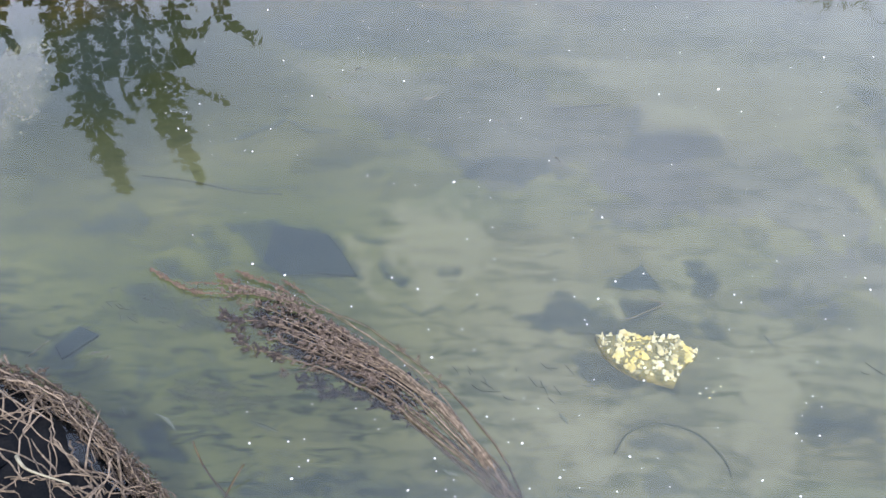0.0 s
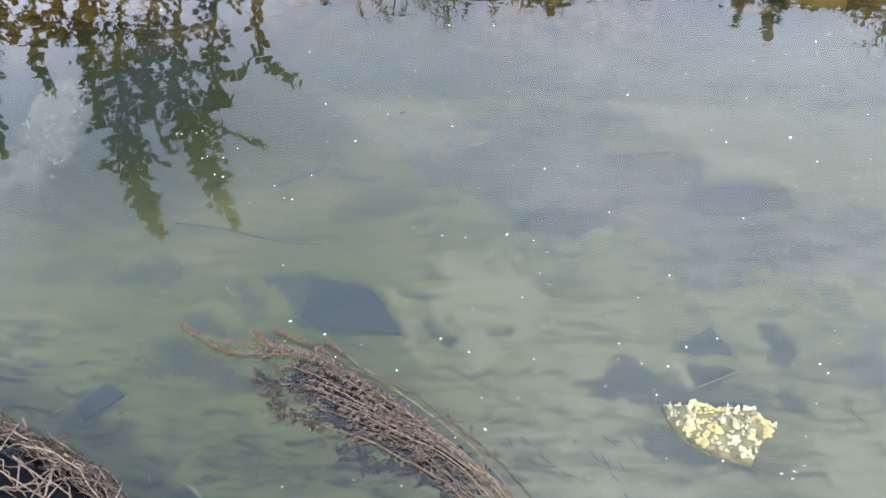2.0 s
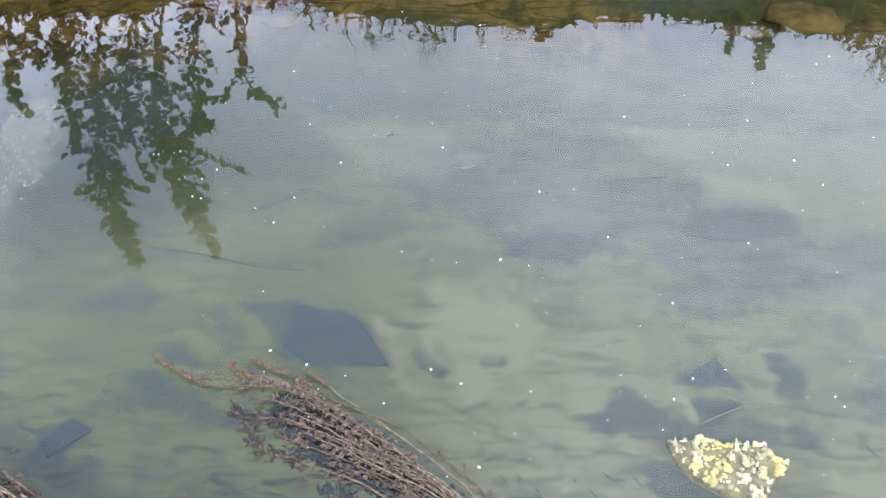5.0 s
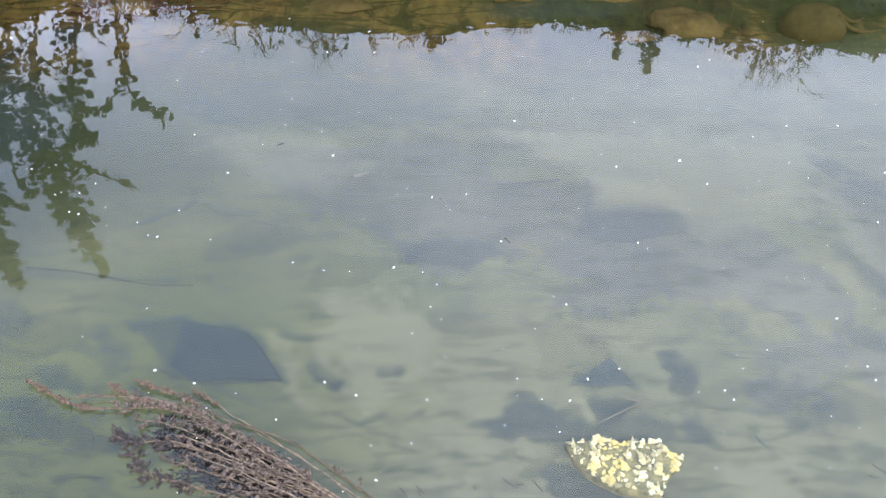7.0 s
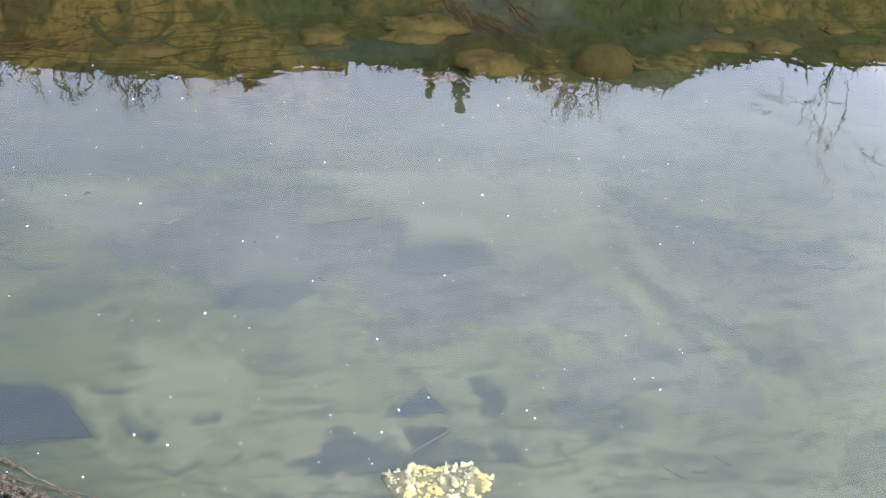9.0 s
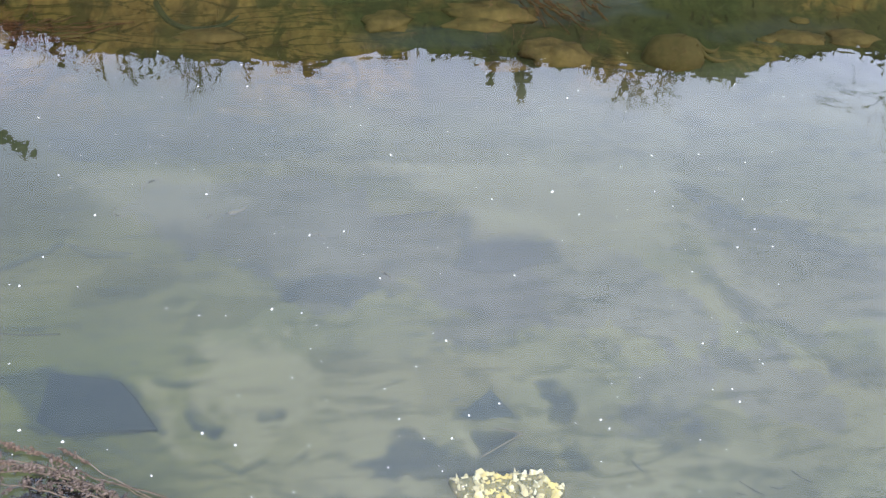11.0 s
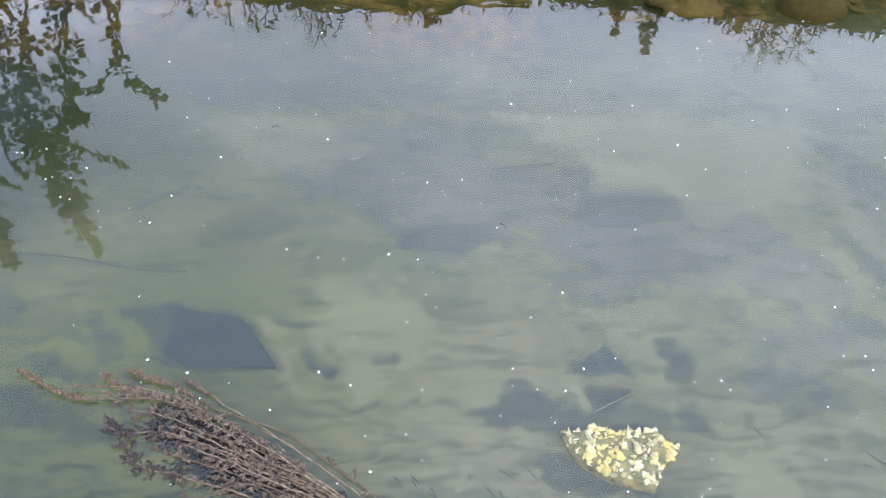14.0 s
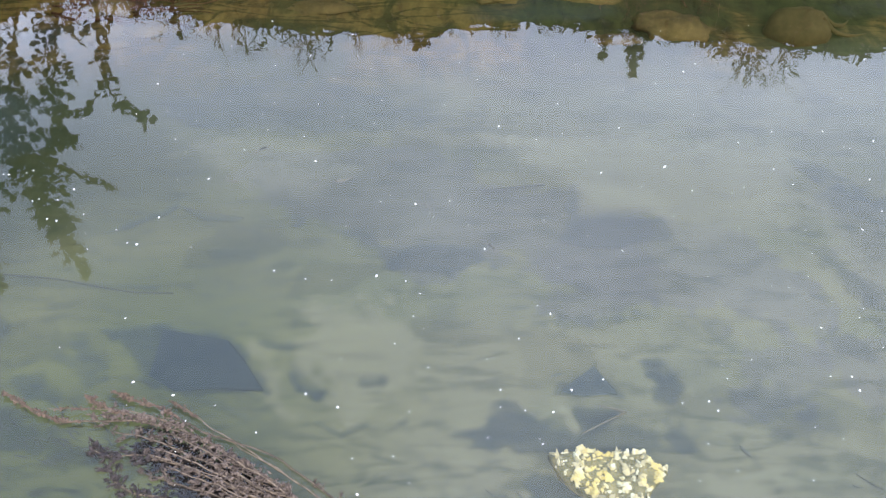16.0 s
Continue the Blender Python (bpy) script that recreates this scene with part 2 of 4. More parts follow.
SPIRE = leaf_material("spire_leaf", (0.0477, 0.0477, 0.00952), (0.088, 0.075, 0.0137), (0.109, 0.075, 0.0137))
GRASS = leaf_material("bank_grass_blades", (0.0409, 0.0409, 0.00816), (0.088, 0.075, 0.0205), (0.0341, 0.051, 0.0102), 0.6)
RUST = leaf_material("rusty_grass_blades", (0.136, 0.0596, 0.0298), (0.204, 0.102, 0.0511), (0.0851, 0.0426, 0.0213), 0.7)
STRAW = plain("bleached_straw", (0.109, 0.0975, 0.0741), (0.234, 0.211, 0.156), 30, 0.7)
HOSE = plain("mud_coated_hose", (0.0101, 0.0153, 0.0076), (0.0255, 0.0317, 0.0127), 10, 0.7)


# ---- shapes ----
rng = np.random.default_rng(7)


def part(name, shape, material, parent=None, label="", smooth=True):
    """Links a shape (vertices, faces) as one mesh object, under its thing where one is given."""
    mesh = bpy.data.meshes.new(name)
    mesh.from_pydata([tuple(v) for v in shape[0]], [], shape[1])
    mesh.materials.append(material)
    if smooth:
        mesh.polygons.foreach_set("use_smooth", [True] * len(mesh.polygons))
    mesh.update()
    ob = new(name, mesh)
    if parent is not None:
        ob.parent = parent
    if label:
        ob["label"] = label
    return ob


def joined(shapes):
    verts, faces = [], []
    for v, f in shapes:
        n = len(verts)
        verts.extend(v)
        faces.extend([tuple(i + n for i in face) for face in f])
    return verts, faces


def tube(points, r0, r1, sides=5):
    """A tapered tube along points, closed at both ends."""
    pts = [Vector(p) for p in points]
    verts, faces = [], []
    n = len(pts)
    for i, p in enumerate(pts):
        ahead = (pts[min(i + 1, n - 1)] - pts[max(i - 1, 0)]).normalized()
        side = ahead.cross(Vector((0.13, 0.07, 1.0))).normalized()
        up = side.cross(ahead)
        r = r0 + (r1 - r0) * i / (n - 1)
        for k in range(sides):
            a = 2 * math.pi * k / sides
            verts.append(p + side * (r * math.cos(a)) + up * (r * math.sin(a)))
    for i in range(n - 1):
        for k in range(sides):
            a, b = i * sides + k, i * sides + (k + 1) % sides
            faces.append((a, b, b + sides, a + sides))
    faces.append(tuple(range(sides))[::-1])
    faces.append(tuple((n - 1) * sides + k for k in range(sides)))
    return verts, faces


def bend(points, count, wander=0.0):
    """A smooth line through a few points (Catmull-Rom), with a little wander."""
    p = [np.array(q, float) for q in points]
    p = [2 * p[0] - p[1]] + p + [2 * p[-1] - p[-2]]
    out = []
    for s in np.linspace(0, len(p) - 3 - 1e-6, count):
        i, t = int(s), s - int(s)
        a, b, c, d = p[i:i + 4]
        q = 0.5 * (2 * b + (c - a) * t + (2 * a - 5 * b + 4 * c - d) * t * t + (3 * b - a - 3 * c + d) * t ** 3)
        out.append(q + rng.normal(0, 1, 3) * wander)
    return out


def flake(centre, along, length, width, thick=0.35):
    """A small leaf-like body with six corners."""
    d = Vector(along).normalized()
    s = d.cross(Vector(rng.normal(0, 1, 3))).normalized()
    u = d.cross(s)
    c = Vector(centre)
    v = [c - d * length * 0.5, c + s * width * 0.5, c + u * width * 0.5 * thick, c - s * width * 0.5, c - u * width * 0.5 * thick, c + d * length * 0.5]
    return v, [(0, 2, 1), (0, 3, 2), (0, 4, 3), (0, 1, 4), (5, 1, 2), (5, 2, 3), (5, 3, 4), (5, 4, 1)]


def leaf(centre, along, length, width):
    """A leaf blade folded along its midrib."""
    d = Vector(along).normalized()
    s = d.cross(Vector(rng.normal(0, 1, 3))).normalized()
    u = d.cross(s) * (width * 0.18)
    c = Vector(centre)
    v = [c - d * length * 0.5, c + s * width * 0.5 + u - d * length * 0.05, c + d * length * 0.5, c - s * width * 0.5 + u, c + d * length * 0.02]
    return v, [(0, 1, 4), (1, 2, 4), (4, 2, 3), (0, 4, 3)]


def lump(radii, seed, rough=0.18, rings=7, sides=10):
    """A rounded uneven stone about its own origin."""
    g = np.random.default_rng(seed)
    off = g.uniform(-50, 50, 3)
    verts, faces = [], []
    for i in range(rings + 1):
        a = math.pi * i / rings
        for k in range(sides if 0 < i < rings else 1):
            b = 2 * math.pi * k / sides
            q = Vector((math.sin(a) * math.cos(b), math.sin(a) * math.sin(b), math.cos(a)))
            s = 1 + rough * noise.noise(q * 1.7 + Vector(off)) + rough * 0.5 * noise.noise(q * 4.1 + Vector(off))
            verts.append(Vector((q.x * radii[0], q.y * radii[1], q.z * radii[2])) * s)
    for k in range(sides):
        faces.append((0, 1 + k, 1 + (k + 1) % sides))
        last = len(verts) - 1
        faces.append((last, last - sides + (k + 1) % sides, last - sides + k))
    for i in range(rings - 2):
        for k in range(sides):
            a, b = 1 + i * sides + k, 1 + i * sides + (k + 1) % sides
            faces.append((a, a + sides, b + sides, b))
    return verts, faces


def soft(v, low, high):
    t = np.clip((v - low) / (high - low), 0, 1)
    return t * t * (3 - 2 * t)


# ---- ground: stream bed, both banks and the fields beyond ----
BED = -0.3


def toe(x):
    return 5.90 - 0.50 * soft(-x, 2.3, 3.4) + 0.05 * math.sin(1.3 * x + 0.5) + 0.03 * math.sin(3.7 * x)


SKYLINE = ((-9, -2.4, -2.0, -1.7, -1.2, -0.4, 0.25, 1.1, 2.0, 3.2, 3.6, 4.5, 9), (0.66, 0.66, 0.69, 0.87, 0.92, 0.99, 0.96, 0.94, 1.04, 1.06, 0.90, 0.95, 0.9))


def crest(x):
    return float(np.interp(x, *SKYLINE))


def ground_height(x, y):
    wob = noise.noise(Vector((x * 0.9, y * 0.9, 3.1)))
    fine = noise.noise(Vector((x * 4.0, y * 4.0, 1.7)))
    level = 1.0
    for cx, cy, size in ((-1.0, 2.43, 0.42), (0.54, 2.24, 0.2), (-1.82, 1.74, 0.2)):
        level = min(level, float(soft(math.hypot(x - cx, y - cy), size, size + 0.25)))
    z = BED + level * (0.035 * wob + 0.012 * fine)
    far = soft(y, toe(x) - 0.15, toe(x) + 0.32)
    z += far * (crest(x) - BED + 0.06 * fine + 0.03 * noise.noise(Vector((x * 9, y * 9, 0))))
    near = 1 - soft(y, -0.55, 0.62 + 0.1 * math.sin(2.1 * x))
    z += near * (0.8 - BED + 0.05 * fine)
    if y > 6.6:
        z -= 0.35 * soft(y, 6.6, 9.0)
    return z


# hollows, black mud and painted shade: soft ovals, and angular patches with firmer edges
OVALS, SHARDS = [], []


def oval(*spec):
    OVALS.append(spec)


def shard(paint_depth, edge, *corners):
    SHARDS.append((paint_depth, edge, corners))


oval(-3.3, 3.3, 0.22, 0.6, -0.3, 0.6)
oval(-2.40, 3.9, 0.25, 0.45, 0.3, 0.8)
# darkness of the bank's hollow, painted on the bed at its foot
oval(1.55, 5.72, 0.55, 0.22, 0.0, 1.0)
oval(0.55, 5.25, 0.5, 0.16, 0.05, 0.6)
oval(2.9, 5.4, 0.5, 0.14, 0.1, 0.5)
oval(-2.2, 4.9, 0.5, 0.16, 0.1, 0.5)
shard(0.82, 0.03, (-1.37, 2.54), (-1.14, 2.57), (-0.83, 2.49), (-0.76, 2.39), (-0.65, 2.22), (-0.85, 2.23), (-1.01, 2.21), (-1.14, 2.30), (-1.23, 2.41))
shard(0.6, 0.05, (-1.50, 2.49), (-1.41, 2.50), (-1.27, 2.34), (-1.27, 2.28), (-1.37, 2.35))
shard(0.55, 0.04, (-1.56, 2.29), (-1.51, 2.30), (-1.41, 2.21), (-1.45, 2.19))
shard(0.75, 0.025, (-0.58, 2.31), (-0.52, 2.24), (-0.42, 2.24), (-0.47, 2.18), (-0.55, 2.22))
shard(0.85, 0.05, (0.07, 2.04), (0.16, 2.16), (0.33, 2.13), (0.43, 2.08), (0.49, 2.03), (0.40, 1.98), (0.14, 1.97))
shard(0.6, 0.025, (0.39, 2.21), (0.58, 2.37), (0.66, 2.21), (0.52, 2.20))
shard(0.85, 0.02, (0.46, 2.18), (0.65, 2.13), (0.53, 2.05), (0.49, 2.04))
shard(0.55, 0.03, (0.48, 2.02), (0.65, 2.10), (0.75, 2.04), (0.76, 1.96), (0.39, 1.94))
shard(0.8, 0.03, (0.28, 1.83), (0.39, 1.85), (0.52, 1.78), (0.66, 1.73), (0.66, 1.68), (0.52, 1.69), (0.30, 1.74))
shard(0.75, 0.04, (0.76, 2.38), (0.81, 2.38), (0.90, 2.23), (0.86, 2.14), (0.79, 2.20))
shard(0.75, 0.04, (0.79, 2.10), (0.85, 2.08), (0.91, 1.97), (0.84, 1.95), (0.78, 2.02))
shard(0.4, 0.05, (0.39, 2.62), (0.73, 2.65), (0.89, 2.62), (0.71, 2.55), (0.42, 2.53))
shard(0.4, 0.04, (1.05, 2.58), (1.12, 2.56), (1.13, 2.49), (1.07, 2.45))
shard(0.4, 0.08, (1.09, 2.22), (1.21, 2.27), (1.44, 2.25), (1.34, 2.15), (1.13, 2.12))
shard(0.6, 0.05, (-0.22, 2.93), (-0.16, 3.03), (-0.01, 3.08), (0.20, 3.02), (0.19, 2.91), (-0.01, 2.85))
shard(0.4, 0.06, (-0.70, 3.24), (-0.47, 3.20), (-0.20, 3.03), (-0.21, 2.92), (-0.38, 3.07))
shard(0.42, 0.03, (0.62, 3.52), (0.61, 3.29), (0.79, 3.30), (0.99, 3.25), (1.01, 3.10), (0.73, 3.04), (0.53, 3.09))
shard(0.42, 0.1, (-1.56, 4.28), (-1.00, 4.42), (-0.51, 4.39), (-0.04, 4.13), (-0.10, 4.00), (-0.70, 3.91), (-1.11, 3.95), (-1.38, 4.01))
shard(0.5, 0.018, (-1.51, 3.11), (-1.23, 3.33), (-1.21, 3.29), (-1.40, 3.15))
shard(0.45, 0.015, (-1.23, 3.32), (-1.09, 3.26), (-0.92, 3.23), (-0.92, 3.21), (-1.09, 3.21))
shard(0.35, 0.02, (-1.92, 2.86), (-1.60, 2.82), (-1.19, 2.79), (-1.18, 2.75), (-1.59, 2.78), (-1.91, 2.82))
shard(0.65, 0.05, (1.11, 1.63), (1.20, 1.66), (1.42, 1.64), (1.39, 1.57), (1.09, 1.57))
shard(0.6, 0.06, (-1.66, 2.14), (-1.53, 2.13), (-1.34, 2.04), (-1.22, 1.93), (-1.38, 1.92), (-1.62, 2.01))
shard(0.65, 0.04, (-1.50, 1.70), (-1.33, 1.70), (-1.30, 1.64), (-1.48, 1.62))
shard(0.5, 0.03, (-1.25, 1.79), (-1.20, 1.78), (-1.08, 1.62), (-1.11, 1.61))
# shadow of the dead stalks, painted on the bed under them
shard(0.6, 0.08, (-0.94, 1.21), (-0.68, 1.31), (-0.38, 1.29), (-0.05, 1.26), (0.02, 1.20), (-0.94, 1.14))
shard(0.8, 0.02, (-1.91, 1.78), (-1.83, 1.91), (-1.71, 1.85), (-1.76, 1.79), (-1.84, 1.70))
shard(0.75, 0.03, (-1.96, 1.67), (-1.90, 1.79), (-1.78, 1.69), (-1.89, 1.61))
shard(0.9, 0.03, (-1.41, 1.39), (-1.33, 1.46), (-1.18, 1.28), (-1.33, 1.30))
shard(0.45, 0.05, (-2.07, 2.52), (-1.85, 2.66), (-1.76, 2.56), (-1.94, 2.48))
shard(0.6, 0.03, (-1.64, 2.30), (-1.55, 2.29), (-1.46, 2.19), (-1.54, 2.18))
shard(0.45, 0.04, (-1.52, 2.42), (-1.44, 2.40), (-1.29, 2.27), (-1.32, 2.24))
shard(0.65, 0.04, (1.10, 1.56), (1.23, 1.61), (1.41, 1.60), (1.40, 1.52), (1.13, 1.49))
shard(0.6, 0.03, (0.45, 1.48), (0.58, 1.52), (0.69, 1.45), (0.63, 1.41), (0.47, 1.44))
shard(0.5, 0.03, (0.50, 1.33), (0.60, 1.35), (0.64, 1.26), (0.54, 1.23))
shard(0.35, 0.07, (1.74, 3.50), (1.89, 3.52), (2.16, 3.34), (2.66, 3.18), (2.83, 3.11), (2.75, 2.96), (2.33, 3.11), (1.82, 3.31))
shard(0.3, 0.03, (1.59, 2.94), (1.65, 2.98), (1.95, 2.66), (2.08, 2.41), (2.02, 2.39), (1.74, 2.67))
shard(0.4, 0.04, (1.45, 2.55), (1.65, 2.55), (1.66, 2.40), (1.54, 2.44))
shard(0.3, 0.03, (0.16, 3.47), (0.48, 3.51), (0.47, 3.48), (0.18, 3.43))
shard(0.35, 0.04, (1.12, 2.14), (1.42, 2.16), (1.45, 2.07), (1.18, 2.02))
shard(0.3, 0.06, (2.02, 2.41), (2.26, 2.53), (2.21, 2.27), (2.00, 2.25))
shard(0.4, 0.03, (1.08, 2.49), (1.17, 2.50), (1.16, 2.40), (1.09, 2.39))
shard(0.4, 0.03, (-0.58, 2.34), (-0.52, 2.29), (-0.41, 2.21), (-0.48, 2.19), (-0.54, 2.24))
shard(0.35, 0.02, (-0.35, 2.27), (-0.24, 2.28), (-0.24, 2.25), (-0.30, 2.24))
shard(0.3, 0.02, (-1.02, 3.01), (-0.83, 3.02), (-0.82, 2.96), (-0.99, 2.97))
shard(0.4, 0.06, (-2.09, 2.46), (-1.98, 2.55), (-1.77, 2.58), (-1.77, 2.48), (-1.95, 2.43))
shard(0.35, 0.04, (0.80, 2.42), (0.86, 2.28), (0.87, 2.20), (0.80, 2.25))
shard(0.5, 0.015, (-0.46, 2.09), (-0.37, 2.03), (-0.28, 2.08), (-0.21, 2.06), (-0.14, 2.10), (-0.14, 2.08), (-0.20, 2.04), (-0.28, 2.05), (-0.36, 2.01), (-0.46, 2.07))
shard(0.5, 0.02, (-0.33, 2.30), (-0.24, 2.30), (-0.23, 2.27), (-0.31, 2.26))
shard(0.4, 0.02, (-0.98, 2.36), (-0.82, 2.30), (-0.67, 2.19), (-0.69, 2.18), (-0.85, 2.26))
shard(0.4, 0.02, (-0.99, 2.21), (-0.84, 2.19), (-0.68, 2.09), (-0.71, 2.08), (-0.86, 2.16))
shard(0.45, 0.02, (-0.72, 2.48), (-0.60, 2.46), (-0.59, 2.44), (-0.69, 2.44))
shard(0.3, 0.03, (-0.08, 2.69), (0.06, 2.72), (0.07, 2.59), (-0.03, 2.57))
shard(0.3, 0.03, (1.60, 3.00), (1.67, 3.04), (1.79, 2.76), (1.77, 2.69))
shard(0.3, 0.03, (1.70, 3.71), (1.85, 3.66), (2.02, 3.44), (1.98, 3.34), (1.77, 3.48))

# drifts of clean pale silt
PALES = []


def pale(paint_depth, edge, *corners):
    PALES.append((paint_depth, edge, corners))


pale(0.24, 0.14, (-1.31, 3.82), (-0.93, 3.88), (-0.69, 3.84), (-0.45, 3.61), (-0.64, 3.38), (-0.99, 3.44))
pale(0.3, 0.04, (-0.76, 2.46), (-0.66, 2.42), (-0.59, 2.20), (-0.53, 2.09), (-0.60, 2.09), (-0.66, 2.22))
pale(0.25, 0.10, (0.64, 3.52), (1.00, 3.46), (1.02, 3.28), (0.79, 3.31), (0.63, 3.29))
pale(0.5, 0.03, (0.38, 2.18), (0.45, 2.18), (0.49, 2.05), (0.46, 2.03))
pale(0.4, 0.08, (-0.56, 2.71), (-0.24, 2.68), (-0.09, 2.32), (-0.33, 2.10), (-0.52, 2.31))
pale(0.34, 0.16, (0.23, 3.92), (1.07, 3.89), (1.74, 3.81), (1.58, 3.19), (1.08, 3.05), (0.97, 3.31), (0.65, 3.46))
pale(0.22, 0.10, (1.67, 3.37), (1.75, 3.27), (1.91, 2.77), (1.91, 2.55), (1.70, 2.94))
pale(0.4, 0.06, (0.15, 1.59), (0.45, 1.58), (0.40, 1.27), (0.24, 1.28))
pale(0.4, 0.06, (0.89, 1.90), (1.17, 1.86), (1.03, 1.31), (0.88, 1.30))

pale(0.3, 0.12, (-3.02, 4.12), (-2.76, 3.85), (-2.64, 3.4), (-2.68, 3.08), (-2.86, 3.06), (-2.98, 3.6))


# sheets of thin grey mud over the silt
FILMS = []


def film(paint_depth, edge, *corners):
    FILMS.append((paint_depth, edge, corners))


film(0.6, 0.03, (-1.05, 3.56), (-0.85, 3.38), (-0.64, 3.21), (-0.34, 3.10), (-0.20, 2.95), (-0.11, 2.83), (0.02, 2.82), (0.15, 2.90), (0.34, 3.03), (0.45, 2.88), (0.53, 2.74), (0.39, 2.65), (0.42, 2.58), (0.59, 2.54), (0.83, 2.63), (0.95, 3.31), (0.82, 3.32), (0.63, 3.33), (0.64, 3.52), (0.42, 3.46), (0.17, 3.53), (0.12, 3.69), (-0.17, 3.84), (-0.38, 3.81), (-0.62, 3.75), (-0.94, 3.72))
film(0.55, 0.04, (0.53, 3.09), (0.60, 3.28), (0.99, 3.25), (1.31, 3.09), (1.49, 2.92), (1.60, 2.59), (1.51, 2.50), (1.20, 2.62), (0.91, 2.67), (0.60, 2.73), (0.38, 2.88))
film(0.45, 0.06, (1.75, 3.55), (2.02, 3.44), (2.37, 3.20), (2.84, 3.13), (2.48, 2.45), (2.14, 2.68), (1.85, 2.42), (1.75, 2.71), (1.73, 3.18))
film(0.5, 0.05, (1.53, 2.58), (1.85, 2.42), (2.05, 2.34), (1.82, 2.06), (1.55, 2.19), (1.45, 2.42))
film(0.5, 0.05, (1.14, 2.46), (1.47, 2.53), (1.48, 2.27), (1.31, 2.13), (1.11, 2.12))


def lattice(x, y, seed):
    """Smooth value noise on arrays, from -1 to 1."""
    table = np.random.default_rng(seed).uniform(-1, 1, (64, 64))
    ix, iy = np.floor(x).astype(int), np.floor(y).astype(int)
    fx, fy = x - ix, y - iy
    fx, fy = fx * fx * (3 - 2 * fx), fy * fy * (3 - 2 * fy)
    a, b = table[iy % 64, ix % 64], table[iy % 64, (ix + 1) % 64]
    c, d = table[(iy + 1) % 64, ix % 64], table[(iy + 1) % 64, (ix + 1) % 64]
    return (a + (b - a) * fx) * (1 - fy) + (c + (d - c) * fx) * fy


def edge_distance(x, y, corners):
    """How far each (x, y) lies outside a shape (below zero: inside)."""
    best, inside = np.full(x.shape, 9.0), np.zeros(x.shape, bool)
    n = len(corners)
    for k in range(n):
        (ax, ay), (bx, by) = corners[k], corners[(k + 1) % n]
        ex, ey, px, py = bx - ax, by - ay, x - ax, y - ay
        t = np.clip((px * ex + py * ey) / (ex * ex + ey * ey + 1e-9), 0, 1)
        best = np.minimum(best, np.hypot(px - ex * t, py - ey * t))
        if ay != by:
            inside ^= ((ay > y) != (by > y)) & (x < ax + (y - ay) / (by - ay) * ex)
    return np.where(inside, -best, best)


def patches(x, y, shapes, rough=1.0):
    """How much of a bare bed is left at each point of a grid after soft-edged patches."""
    keep = np.ones(x.shape)
    rag = rough * (0.020 * lattice(x * 9, y * 11, 3) + 0.014 * lattice(x * 23, y * 29, 4) + 0.006 * lattice(x * 55, y * 60, 5))
    for paint_depth, edge, corners in shapes:
        cx, cy = [c[0] for c in corners], [c[1] for c in corners]
        near = (x > min(cx) - 0.25) & (x < max(cx) + 0.25) & (y > min(cy) - 0.25) & (y < max(cy) + 0.25)
        d = edge_distance(x[near], y[near], corners) + rag[near] * min(2.5, edge / 0.03)
        keep[near] *= 1 - paint_depth * (1 - soft(d, -0.55 * edge, 0.55 * edge))
    return keep


def dark_grid(x, y):
    keep = patches(x, y, SHARDS)
    ragged = 0.5 * lattice(x * 3.5, y * 5, 8) + 0.3 * lattice(x * 8, y * 12, 9)
    for cx, cy, rx, ry, turn, paint_depth in OVALS:
        c, s = math.cos(turn), math.sin(turn)
        r = np.hypot(((x - cx) * c + (y - cy) * s) / rx, ((y - cy) * c - (x - cx) * s) / ry) + ragged
        keep *= 1 - 0.68 * paint_depth * (1 - soft(r, 0.5, 1.5))
    return 1 - keep


def dark_at(x, y):
    return float(dark_grid(np.array([[x]], float), np.array([[y]], float))[0, 0])


